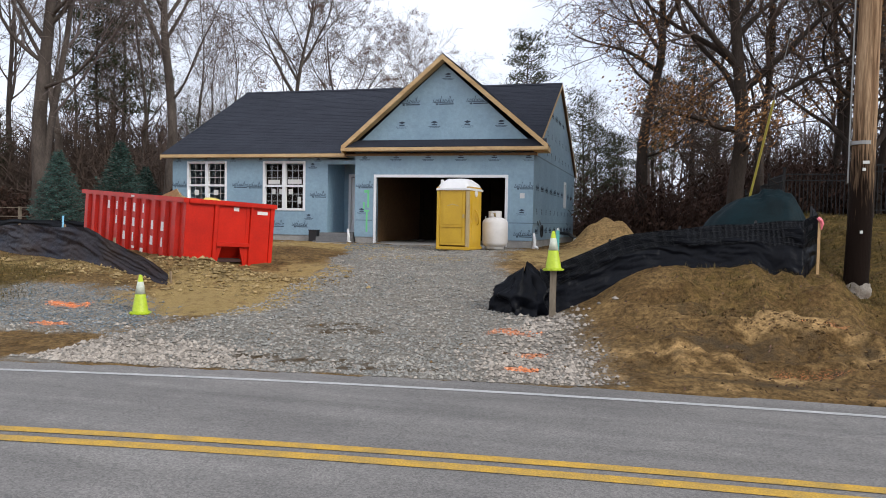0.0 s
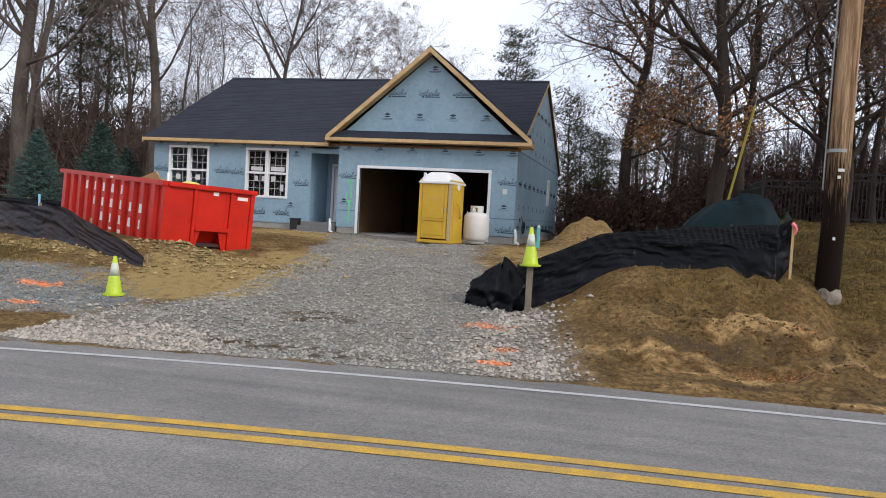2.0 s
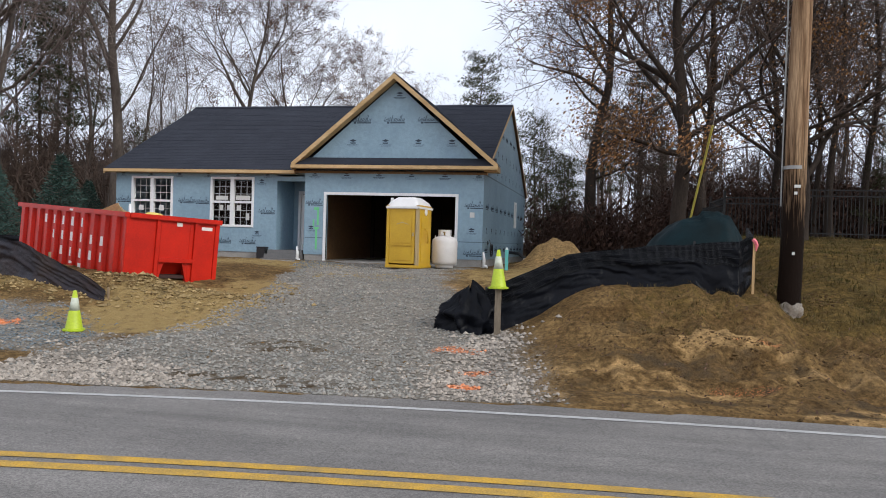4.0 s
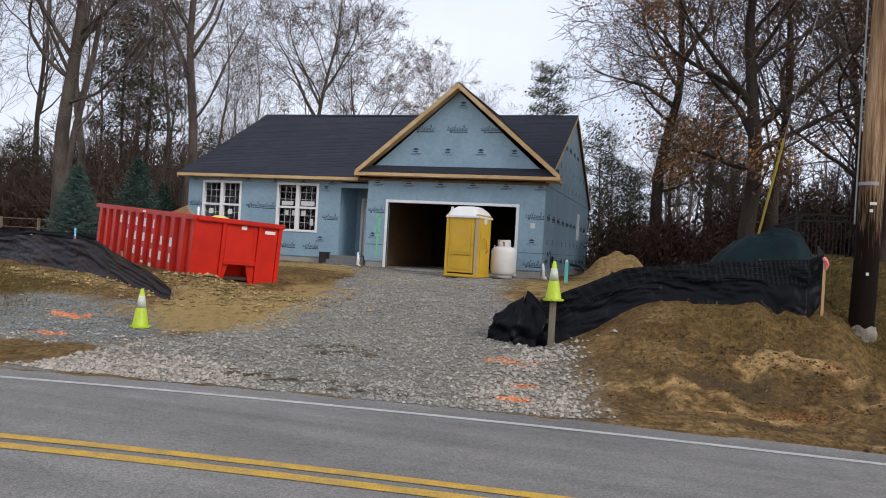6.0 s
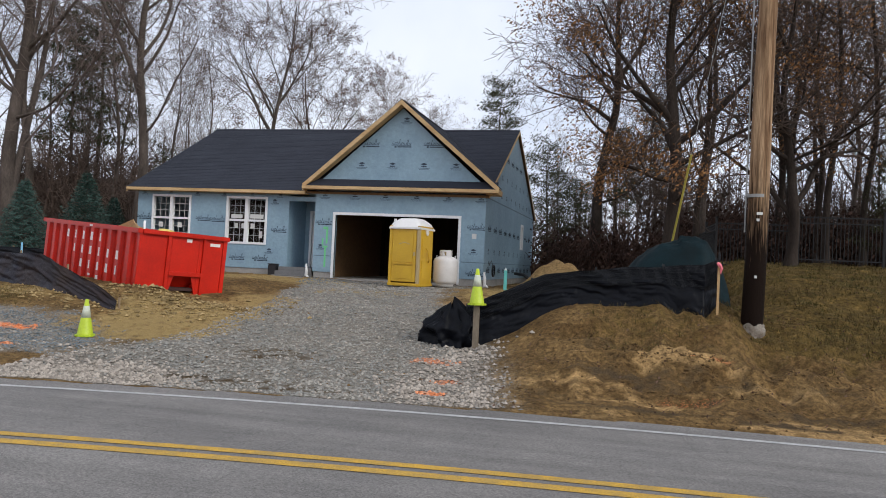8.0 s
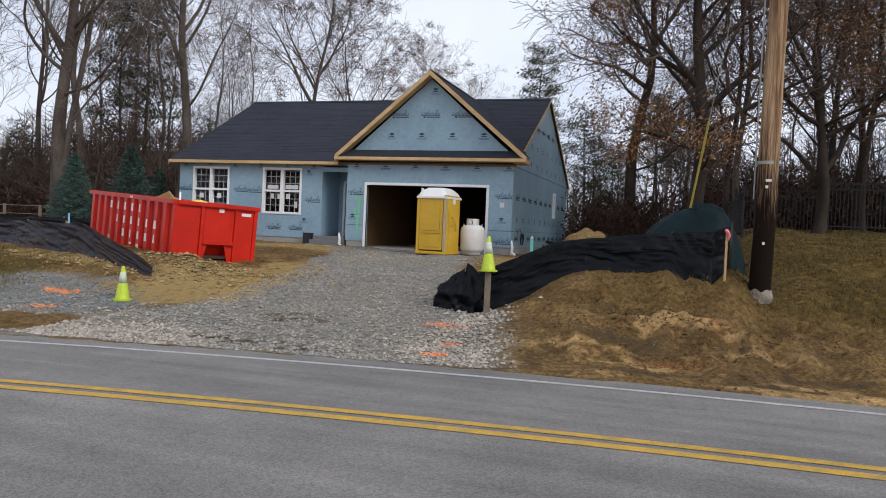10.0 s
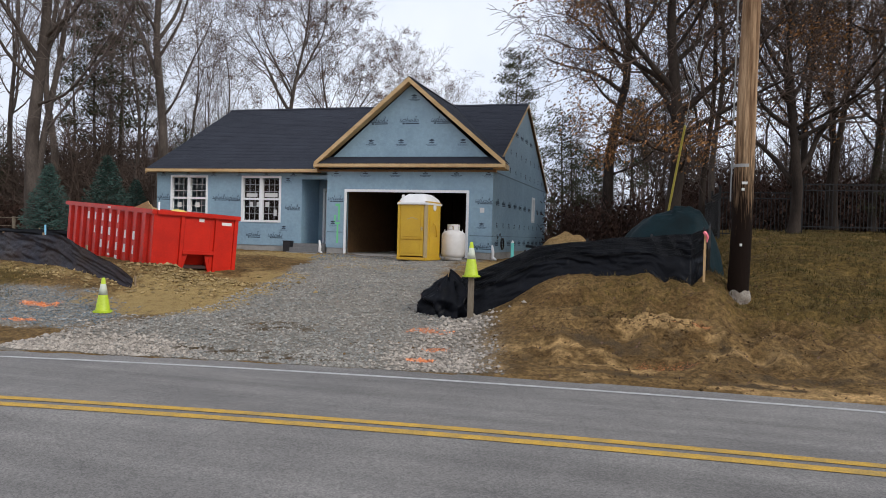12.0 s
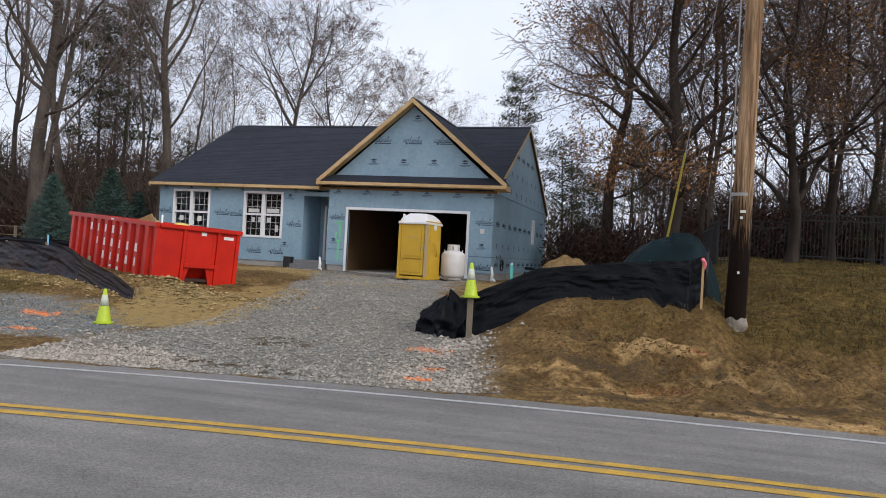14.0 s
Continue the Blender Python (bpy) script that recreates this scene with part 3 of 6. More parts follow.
for x in (-6.35, -5.85):
    part("door_edge", Geo().box(x, x + 0.07, 30.2, 30.29, SLAB + 0.5, 3.2), mat_white, house, "pale inner door edge")
# rooms behind the windows, in the same shade-darkened board colour
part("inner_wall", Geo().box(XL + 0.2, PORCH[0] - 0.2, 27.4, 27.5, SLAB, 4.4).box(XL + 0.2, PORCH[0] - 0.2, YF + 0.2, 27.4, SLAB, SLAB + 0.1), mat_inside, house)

# garage trim
part("garage_trim", Geo().box(-7.25, -7.15, YG - 0.025, YG + 0.1, SLAB, 3.72).box(-2.35, -2.25, YG - 0.025, YG + 0.1, SLAB, 3.72).box(-7.15, -2.35, YG - 0.025, YG + 0.1, 3.62, 3.72), mat_white, house, "white garage door trim")


def window(x0, x1, z0, z1, papers):
    w = part("window", Geo().box(x0, x1, YF + 0.09, YF + 0.1, z0, z1), mat_glass, house, "white twin sash window with grids")
    w.visible_shadow = False
    g = Geo()
    for a, b, c, d in ((x0, x0 + 0.09, z0, z1), (x1 - 0.09, x1, z0, z1), (x0 + 0.09, x1 - 0.09, z1 - 0.09, z1), (x0 + 0.09, x1 - 0.09, z0, z0 + 0.09), ((x0 + x1) / 2 - 0.07, (x0 + x1) / 2 + 0.07, z0 + 0.09, z1 - 0.09)):
        g.box(a, b, YF - 0.035, YF + 0.12, c, d)
    part("window_frame", g, mat_white, w, bevel=0.008)
    zm = (z0 + z1) / 2
    for s, (a, b) in enumerate(((x0 + 0.09, (x0 + x1) / 2 - 0.07), ((x0 + x1) / 2 + 0.07, x1 - 0.09))):
        part("meeting_rail", Geo().box(a, b, YF - 0.01, YF + 0.085, zm - 0.04, zm + 0.04), mat_white, w)
        for c, d in ((z0 + 0.09, zm - 0.04), (zm + 0.04, z1 - 0.09)):
            g = Geo()
            for i in (1, 2):
                x = a + (b - a) * i / 3
                g.box(x - 0.011, x + 0.011, YF + 0.068, YF + 0.084, c, d)
            for i in (1, 2):
                z = c + (d - c) * i / 3
                g.box(a, b, YF + 0.064, YF + 0.067, z - 0.011, z + 0.011)
            part("muntin", g, mat_muntin, w)
    for x, z, sx, sz in papers:
        part("sticker", Geo().box(x, x + sx, YF + 0.052, YF + 0.056, z, z + sz), mat_paper, w, "white paper sticker")


window(*W1, *WZ, [(-15.02, 2.92, 0.2, 0.2), (-14.15, 2.92, 0.2, 0.2)])
window(*W2, *WZ, [(-11.75, 3.38, 0.5, 0.15), (-10.92, 3.38, 0.58, 0.17), (-11.58, 2.98, 0.14, 0.2), (-11.28, 2.98, 0.12, 0.2), (-10.88, 2.98, 0.18, 0.2), (-10.5, 2.62, 0.14, 0.26)])
ws = part("window", Geo().box(XR - 0.1, XR - 0.09, 31.6, 32.3, 2.75, 3.95), mat_glass, house, "narrow white side window")
part("window_frame", Geo().box(XR - .12, XR + .03, 31.6, 31.7, 2.75, 3.95).box(XR - .12, XR + .03, 32.2, 32.3, 2.75, 3.95).box(XR - .12, XR + .03, 31.7, 32.2, 2.75, 2.85).box(XR - .12, XR + .03, 31.7, 32.2, 3.85, 3.95), mat_white, ws)


# roof
def slope(a, b, c, d, up, n, rng):
    """Courses of shingle tabs on the plane from the eave a-b to the ridge d-c."""
    g = Geo()
    a, b, c, d = Vector(a), Vector(b), Vector(c), Vector(d)
    nrm = (b - a).cross(d - a).normalized() * up
    for i in range(n):
        l0, r0 = a.lerp(d, i / n), b.lerp(c, i / n)
        l1, r1 = a.lerp(d, min(1, (i + 1.25) / n)), b.lerp(c, min(1, (i + 1.25) / n))
        w = (r0 - l0).length
        if w < 0.05:
            continue
        k = max(1, int(w / 0.9))
        cuts = [0.0] + sorted((j + rng.uniform(-0.25, 0.25)) / k for j in range(1, k)) + [1.0]
        for s, t in zip(cuts, cuts[1:]):
            q = [l0.lerp(r0, s), l0.lerp(r0, t), l1.lerp(r1, t), l1.lerp(r1, s)]
            lift = rng.uniform(0.0, 0.003)
            v = [p + nrm * (h + lift) for p, h in zip(q, (0.008, 0.008, 0.003, 0.003))] + [p for p in q]
            g.add(v, [(0, 1, 2, 3), (0, 4, 5, 1), (3, 7, 4, 0), (1, 5, 6, 2)])
    return g


rr = random.Random(4)
E0, OV, OVR = 23.45, 0.3, 0.1
YE = 2 * YR - E0
deck = Geo()
for ye in (E0, YE):
    deck.prism([(XL - OV, ye, EAVE - 0.03), (XL - OV, YR, RIDGE - 0.03), (XL - OV, YR, RIDGE - 0.1), (XL - OV, ye, EAVE - 0.1)], (XR - XL + OV + OVR, 0, 0))
roof = part("roof", deck, mat_osb, house, "main roof in charcoal shingles")
part("shingles", slope((XL - OV, E0, EAVE), (XR + OVR, E0, EAVE), (XR + OVR, YR, RIDGE), (XL - OV, YR, RIDGE), 1, 44, rr), mat_shingle, roof, "charcoal asphalt shingles in courses")["kind"] = "stuff"
part("shingles", Geo().add([(XL - OV, YR, RIDGE), (XR + OVR, YR, RIDGE), (XR + OVR, YE, EAVE), (XL - OV, YE, EAVE)], [(0, 1, 2, 3)]), mat_shingle, roof)
part("ridge_cap", Geo().prism([(XL - OV, YR - 0.16, RIDGE - 0.06), (XL - OV, YR, RIDGE + 0.045), (XL - OV, YR + 0.16, RIDGE - 0.06)], (XR - XL + OV + OVR, 0, 0)), mat_shingle, roof)
GXC, GH, GZ0, GZ1, GY0 = -4.62, 3.78, 4.74, 7.93, 23.12
YV = E0 + (YR - E0) * (GZ1 - EAVE) / (RIDGE - EAVE)
YV0 = E0 + (YR - E0) * (GZ0 - EAVE) / (RIDGE - EAVE)
gdeck = Geo()
for s in (-1, 1):
    gdeck.prism([(GXC + s * GH, GY0, GZ0 - 0.03), (GXC, GY0, GZ1 - 0.03), (GXC, GY0, GZ1 - 0.09), (GXC + s * GH, GY0, GZ0 - 0.09)], (0, 0.5, 0))
groof = part("roof", gdeck, mat_osb, house, "front gable roof in charcoal shingles")
for s in (-1, 1):
    part("shingles", slope((GXC + s * GH, GY0, GZ0), (GXC + s * GH, YV0, GZ0), (GXC, YV, GZ1), (GXC, GY0, GZ1), -s if s < 0 else 1, 30, rr) if s > 0 else slope((GXC - GH, YV0, GZ0), (GXC - GH, GY0, GZ0), (GXC, GY0, GZ1), (GXC, YV, GZ1), 1, 30, rr), mat_shingle, groof)["kind"] = "stuff"
part("ridge_cap", Geo().prism([(GXC - 0.14, GY0, GZ1 - 0.08), (GXC, GY0, GZ1 + 0.045), (GXC + 0.14, GY0, GZ1 - 0.08)], (0, YV - GY0, 0)), mat_shingle, groof)
# rake boards: two sloping boards that meet at the peak
for s in (-1, 1):
    part("rake_board", Geo().prism([(GXC, GY0 - 0.04, GZ1 + 0.0), (GXC + s * GH, GY0 - 0.04, GZ0 + 0.0), (GXC + s * (GH - 0.02), GY0 - 0.04, GZ0 - 0.13), (GXC + s * (GH - 0.22), GY0 - 0.04, GZ0 - 0.01), (GXC, GY0 - 0.04, GZ1 - 0.19)], (0, 0.038, 0)), mat_lumber, groof, "raw lumber rake board", bevel=0.004)
    part("soffit", Geo().prism([(GXC, GY0, GZ1 - 0.16), (GXC + s * GH, GY0, GZ0 - 0.14), (GXC + s * GH, GY0, GZ0 - 0.16), (GXC, GY0, GZ1 - 0.19)], (0, YG - GY0, 0)), mat_lumber, groof)
# pent strip across the foot of the gable, with its fascia
pent = part("pent_roof", Geo().prism([(-8.3, GY0, 4.7), (-8.3, YG, 4.98), (-8.3, YG, 4.6), (-8.3, GY0, 4.6)], (7.36, 0, 0)), mat_shingle, house, "narrow shingled strip under the front gable")
part("fascia", Geo().box(-8.4, -0.84, GY0 - 0.07, GY0 - 0.03, 4.55, 4.67), mat_lumber, pent, "raw lumber fascia board", bevel=0.004)
part("soffit", Geo().box(-8.38, -0.86, GY0 - 0.03, YG, 4.55, 4.58), mat_lumber, pent)
part("return", Geo().box(-0.88, -0.84, GY0 - 0.03, YF + 0.1, 4.5, 4.67).box(XR, -0.88, GY0 + 0.3, YF + 0.1, 4.5, 4.56), mat_lumber, pent)
part("return", Geo().box(-8.4, -8.36, GY0 - 0.03, YF, 4.5, 4.67), mat_lumber, pent)
part("fascia", Geo().box(XL - OV, -8.4, E0 - 0.05, E0 - 0.01, EAVE - 0.125, EAVE - 0.005), mat_lumber, roof, "raw lumber fascia board", bevel=0.004)
part("soffit", Geo().box(XL - OV, -8.4, E0 - 0.01, YF, EAVE - 0.125, EAVE - 0.1), mat_lumber, roof)
for ye in (E0, YE):
    part("rake_board", Geo().prism([(XR + OVR, ye, EAVE - 0.02), (XR + OVR, YR, RIDGE - 0.02), (XR + OVR, YR, RIDGE - 0.12), (XR + OVR, ye, EAVE - 0.12)], (0.02, 0, 0)), mat_lumber, roof)
    part("rake_board", Geo().prism([(XL - OV, ye, EAVE - 0.02), (XL - OV, YR, RIDGE - 0.02), (XL - OV, YR, RIDGE - 0.2), (XL - OV, ye, EAVE - 0.2)], (-0.035, 0, 0)), mat_lumber, roof)


# printed marks on the house wrap
def print_mesh(kind, rng):
    g = Geo()
    if kind == "badge":
        g.prism([(-0.13, 0, 0.1), (0, 0, 0.05), (0.13, 0, 0.1), (0, 0, 0.15)], (0, 0.003, 0))
        g.box(-0.1, 0.1, 0, 0.003, -0.01, 0.03)
        g.box(-0.22, 0.22, 0, 0.003, -0.06, -0.045)
        g.box(-0.18, 0.18, 0, 0.003, -0.1, -0.088)
    else:
        x = -0.36
        while x < 0.36:
            w = rng.uniform(0.02, 0.05)
            h = rng.uniform(0.05, 0.12) if rng.random() > 0.25 else 0.2
            sl = 0.05
            g.prism([(x, 0, -0.02), (x + w * 0.5, 0, -0.02), (x + w * 0.5 + sl, 0, h), (x + sl, 0, h)], (0, 0.003, 0))
            x += w + 0.012
        g.box(-0.36, 0.4, 0, 0.003, -0.03, -0.012)
        g.box(-0.12, 0.42, 0, 0.003, -0.1, -0.06)
        g.box(-0.24, -0.16, 0, 0.003, -0.11, -0.05)
    return mesh_of("print", g, mat_ink)


badge, script = print_mesh("badge", rr), print_mesh("script", rr)


def mark(me, x, y, z, turn, parent, size=1.0):
    ob = new("print", me)
    ob.matrix_basis = pose(x, y, z, 0, 0, turn) @ Matrix.Diagonal((size, 1, size, 1))
    ob.parent = parent


for i in range(6):
    mark(badge, -7.62 + i * 1.215, YG - 0.004, 4.32, 0, wall_garage)
for x, z, me in ((-7.65, 3.3, script), (-1.72, 3.3, script), (-1.75, 2.4, badge), (-1.72, 1.62, script), (-7.72, 2.35, badge)):
    mark(me, x, YG - 0.004, z, 0, wall_garage, 0.85)
for i in range(3):
    mark(script, -5.95 + i * 1.25, YG - 0.004, 6.32, 0, wall_gable)
for i in range(4):
    mark(badge, -6.2 + i * 1.22, YG - 0.004, 5.5, 0, wall_gable)
mark(badge, -4.5, YG - 0.004, 7.2, 0, wall_gable)
for i in range(6):
    mark(badge, -15.7 + i * 1.215, YF - 0.004, 4.3, 0, wall_front, 0.7)
for x, z, me in ((-13.0, 3.3, script), (-12.35, 3.28, script), (-15.7, 3.3, script), (-9.65, 2.95, script), (-9.85, 4.05, badge), (-10.0, 2.1, badge), (-11.4, 1.8, script), (-10.4, 1.8, script), (-15.6, 2.4, badge), (-13.0, 2.2, badge), (-14.0, 1.8, script)):
    mark(me, x, YF - 0.004, z, 0, wall_front, 0.85)
SKEW, SKEW_TURN = 0.04, 2.29
for y in np.arange(24.3, 35.3, 1.1):
    for z, me, lim in ((6.35, script, 2), (5.5, badge, 1), (4.75, badge, 0), (3.3, script, 0), (2.45, badge, 0), (1.75, script, 0)):
        top = EAVE + (RIDGE - EAVE) * (1 - abs(y - YR) / (YR - E0))
        if z < top - 0.5 and not (31.2 < y < 32.7 and 2.6 < z < 4):
            mark(me, XR + 0.012, float(y), z, 90 - SKEW_TURN, wall_side, 0.8)
part("seam_tape", Geo().box(XR, XR + 0.004, 23.7, YB - 0.1, 4.42, 4.47), mat_tape, wall_side)
part("seam_tape", Geo().box(XR, XR + 0.004, 23.7, YB - 0.1, 2.03, 2.05), mat_tape, wall_side)
part("seam_tape", Geo().box(-7.95, -7.3, YG - 0.003, YG, 2.02, 2.05), mat_tape, wall_garage)
part("seam_tape", Geo().box(-2.2, -1.3, YG - 0.003, YG, 2.02, 2.05), mat_tape, wall_garage)
# sprayed green strokes
for x, z, w, h in ((-7.62, 3.05, 0.2, 0.1), (-7.5, 2.5, 0.07, 0.6), (-7.66, 2.45, 0.06, 0.25), (-7.62, 2.35, 0.2, 0.07), (-7.55, 1.6, 0.07, 0.75)):
    part("paint_mark", Geo().box(x, x + w, YG - 0.009, YG - 0.005, z, z + h), mat_green_paint, wall_garage, "sprayed green stroke")
part("junction_box", Geo().box(-1.82, -1.66, YG - 0.04, YG - 0.002, 2.9, 3.08), mat_paper, wall_garage, "small white outlet cover")

# the plan runs slightly out of square: the sides lean off towards the back
for ob in [house, *house.children_recursive]:
    if ob.type == "MESH" and ob.data.name.startswith("print"):
        ob.location.x += SKEW * max(0.0, ob.location.y - YF)
    elif ob.type == "MESH":
        for v in ob.data.vertices:
            v.co.x += SKEW * max(0.0, v.co.y - YF)

# porch steps and what lies by them
steps = thing("porch_steps", "grey concrete entry steps at the porch recess", "steps")
mat_step = material("dark_grey_block", (0.2, 0.2, 0.2), 0.9, 0.25, 2, 50, 0.25)
for i in range(3):
    part("step", Geo().box(-9.4, -8.05, 22.85 + i * 0.3, 23.15 + i * 0.3 if i < 2 else 25.28, 0.95, 1.24 + i * 0.15), mat_step, steps, bevel=0.015)
mat_black_plastic = material("black_plastic", (0.018, 0.019, 0.022), 0.45, 0.2, 5, 40, 0.05)
bucket = thing("crate", "black plastic crate beside the porch steps", "crate", at=(-9.6, 23.45, 1.2))
part("tub", Geo().prism([(-0.17, -0.14, -0.08), (0.17, -0.14, -0.08), (0.17, 0.14, -0.08), (-0.17, 0.14, -0.08)], (0, 0, 0.48)), mat_black_plastic, bucket, bevel=0.02)
part("rim", Geo().box(-0.18, 0.18, -0.16, 0.16, 0.4, 0.44), mat_black_plastic, bucket, bevel=0.01)
thing("board", "weathered grey plank lying on the straw", "plank", at=(-8.9, 21.9, 1.17), turn=2, g=Geo().box(-1.2, 1.2, -0.14, 0.14, 0, 0.05), mat=mat_concrete, bevel=0.008)

# ---- waste skip ----
mat_red = material("red_enamel", (0.58, 0.018, 0.006), 0.42, 0.16, 1.5, 25, 0.06, second=(0.44, 0.013, 0.005), spec=0.3)
mat_bar = plain("white_mark_paint", (0.75, 0.72, 0.7), 0.6)
mat_rust = material("dark_steel", (0.05, 0.018, 0.014), 0.7, 0.4, 4, 40, 0.2)
skip = thing("waste_skip", "bright red steel roll-off waste container, part filled with rubble", "waste container")
LEN, WID, HGT = 6.93, 2.22, 1.53
skip.matrix_basis = pose(-8.0, 13.04, 0.88, 2.3, -2.7, 149)


def skip_part(name, g, mat=mat_red, parent=None, label="", bevel=0.008):
    return part(name, g, mat, parent or skip, label, bevel=bevel)


near_wall = skip_part("long_side", Geo().box(0, LEN, -0.06, 0, 0, HGT))
skip_part("long_side", Geo().box(0, LEN, -WID, -WID + 0.06, 0, HGT))
skip_part("floor_plate", Geo().box(0.05, LEN, -WID + 0.06, -0.06, 0.12, 0.2), mat_rust)
skip_part("end_plate", Geo().box(LEN - 0.06, LEN, -WID + 0.06, -0.06, 0.1, HGT))
# front end: plate with a hook recess between two posts
end = skip_part("end_plate", Geo().box(0, 0.06, -0.78, -0.06, 0.02, HGT).box(0, 0.06, -WID + 0.06, -1.5, 0.02, HGT).box(0, 0.06, -1.5, -0.78, 0.52, HGT))
skip_part("recess", Geo().prism([(0.06, -0.78, 0.02), (0.5, -0.78, 0.02), (0.06, -0.78, 0.62)], (0, 0.04, 0)).prism([(0.06, -1.54, 0.02), (0.5, -1.54, 0.02), (0.06, -1.54, 0.62)], (0, 0.04, 0)).prism([(0.5, -1.5, 0.02), (0.54, -1.5, 0.02), (0.1, -1.5, 0.52), (0.06, -1.5, 0.52)], (0, 0.72, 0)), mat_red, end)
for y0, y1 in ((-0.78, -0.92), (-1.5, -1.36)):
    skip_part("gusset", Geo().prism([(0.0, y0, 0.02), (0.0, y1, 0.52), (0.0, y0, 0.52)] if y0 > -1 else [(0.0, y0, 0.02), (0.0, y0, 0.52), (0.0, y1, 0.52)], (0.05, 0, 0)), parent=end, bevel=0)
for y in (-0.74, -1.68):
    skip_part("post", Geo().box(-0.06, 0, y, y + 0.08, 0.0, HGT), parent=end)
skip_part("cross_rail", Geo().box(-0.08, 0, -1.6, -0.74, 0.5, 0.6), parent=end)
for y in (-0.04, -WID - 0.02):
    skip_part("corner_post", Geo().box(-0.03, 0.1, y - 0.03, y + 0.08, 0, HGT))
skip_part("top_rail", Geo().box(-0.06, LEN + 0.05, -0.02, 0.1, HGT - 0.06, HGT + 0.06), bevel=0.015)
skip_part("top_rail", Geo().box(-0.06, LEN + 0.05, -WID - 0.1, -WID + 0.02, HGT - 0.06, HGT + 0.06), bevel=0.015)
skip_part("top_rail", Geo().box(-0.1, 0.04, -WID + 0.02, -0.02, HGT - 0.055, HGT + 0.055), bevel=0.015)
skip_part("top_rail", Geo().box(LEN - 0.05, LEN + 0.06, -WID + 0.02, -0.02, HGT - 0.055, HGT + 0.055), bevel=0.015)
for i in range(11):
    x = 0.49 + i * 0.6
    skip_part("rib", Geo().prism([(x - 0.15, 0, 0.1), (x + 0.15, 0, 0.1), (x + 0.11, 0.09, 0.1), (x - 0.11, 0.09, 0.1)], (0, 0, HGT - 0.16)))
skip_part("bottom_rail", Geo().box(0, LEN, 0.0, 0.07, 0.0, 0.1))
skip_part("bottom_rail", Geo().box(-0.05, 0.02, -WID, 0, -0.02, 0.05))
for y in (-0.45, -1.75):
    skip_part("skid", Geo().box(0.1, LEN - 0.1, y - 0.05, y + 0.05, -0.05, 0.12), mat_rust)
# three rows of white marks on the ribbed side
for z, first, n in ((1.24, 4.69, 5), (0.86, 4.09, 6), (0.48, 3.49, 5)):
    for j in range(n):
        x, w = first - j * 0.6, 0.045 + 0.02 * ((j * 7 + n) % 3)
        part("painted_mark", Geo().prism([(x - w, 0.092, z - 0.11), (x + w, 0.092, z - 0.11), (x + w * 0.8, 0.092, z + 0.11), (x - w * 0.8, 0.092, z + 0.11)], (0, 0.004, 0)), mat_bar, near_wall, "white painted mark")
for x, z, h in ((2.83, 0.22, 0.06), (2.27, 0.19, 0.1)):
    part("painted_mark", Geo().box(x - 0.09, x + 0.09, 0.092, 0.096, z - h / 2, z + h / 2), mat_bar, near_wall)
part("plate", Geo().box(-0.008, 0, -2.08, -1.8, HGT - 0.22, HGT - 0.14), mat_bar, end, "small white plate")
part("plate", Geo().box(-0.008, 0, -1.3, -1.16, HGT - 0.17, HGT - 0.08), mat_bar, end, "small white plate")
part("plate", Geo().box(2.9, 3.1, 0.1, 0.106, HGT - 0.03, HGT + 0.02), mat_bar, near_wall)
mat_card = material("cardboard", (0.42, 0.29, 0.15), 0.85, 0.2, 4, 30, 0.05)
mat_sack = material("yellow_foam", (0.72, 0.55, 0.16), 0.8, 0.2, 6, 30, 0.2)
sm = skip.matrix_basis


def debris(name, label, cat, g, mat, x, y, z, rx, ry, rz, bevel=0.01):
    ob = thing(name, label, cat, g=g, mat=mat, bevel=bevel)
    ob.matrix_basis = sm @ pose(x, y, z, rx, ry, rz)


rubble = Geo().sheet([[(0.1 + i * 0.1, -2.1 + j * 0.1, 1.1 + 0.25 * noise.fractal(Vector((i * 0.2, j * 0.2, 4)), 1, 2, 4)) for i in range(66)] for j in range(21)])
ob = thing("rubble", "mixed grey-brown building rubble inside the container", "rubble", g=rubble, mat=mat_earth, kind="stuff")
ob.matrix_basis = sm
debris("cardboard_box", "crushed brown cardboard box in the container", "box", Geo().box(-0.3, 0.3, -0.25, 0.25, 0, 0.35), mat_card, 2.1, -0.6, 1.22, 12, 18, 30)
debris("plywood_offcut", "tan plywood offcut leaning out of the container", "board", Geo().box(-0.35, 0.35, -0.01, 0.01, 0, 0.5), mat_lumber, 1.5, -0.45, 1.25, -25, 20, 15, 0.003)
debris("plywood_offcut", "tan plywood offcut leaning out of the container", "board", Geo().box(-0.25, 0.25, -0.01, 0.01, 0, 0.4), mat_card, 1.2, -0.6, 1.3, -35, -28, -10, 0.003)
debris("plank_offcut", "pale lumber offcut sticking out of the container", "board", Geo().box(-0.03, 0.03, -0.02, 0.02, 0, 0.7), mat_white, 1.0, -0.5, 1.2, 10, 32, 0, 0.003)
debris("foam_scrap", "crumpled yellow foam scrap in the container", "scrap", Geo().lathe([(0.02, 0), (0.28, 0.05), (0.3, 0.16), (0.18, 0.26), (0.02, 0.29)], 9), mat_sack, 0.35, -0.75, 1.35, 10, 5, 20, 0)

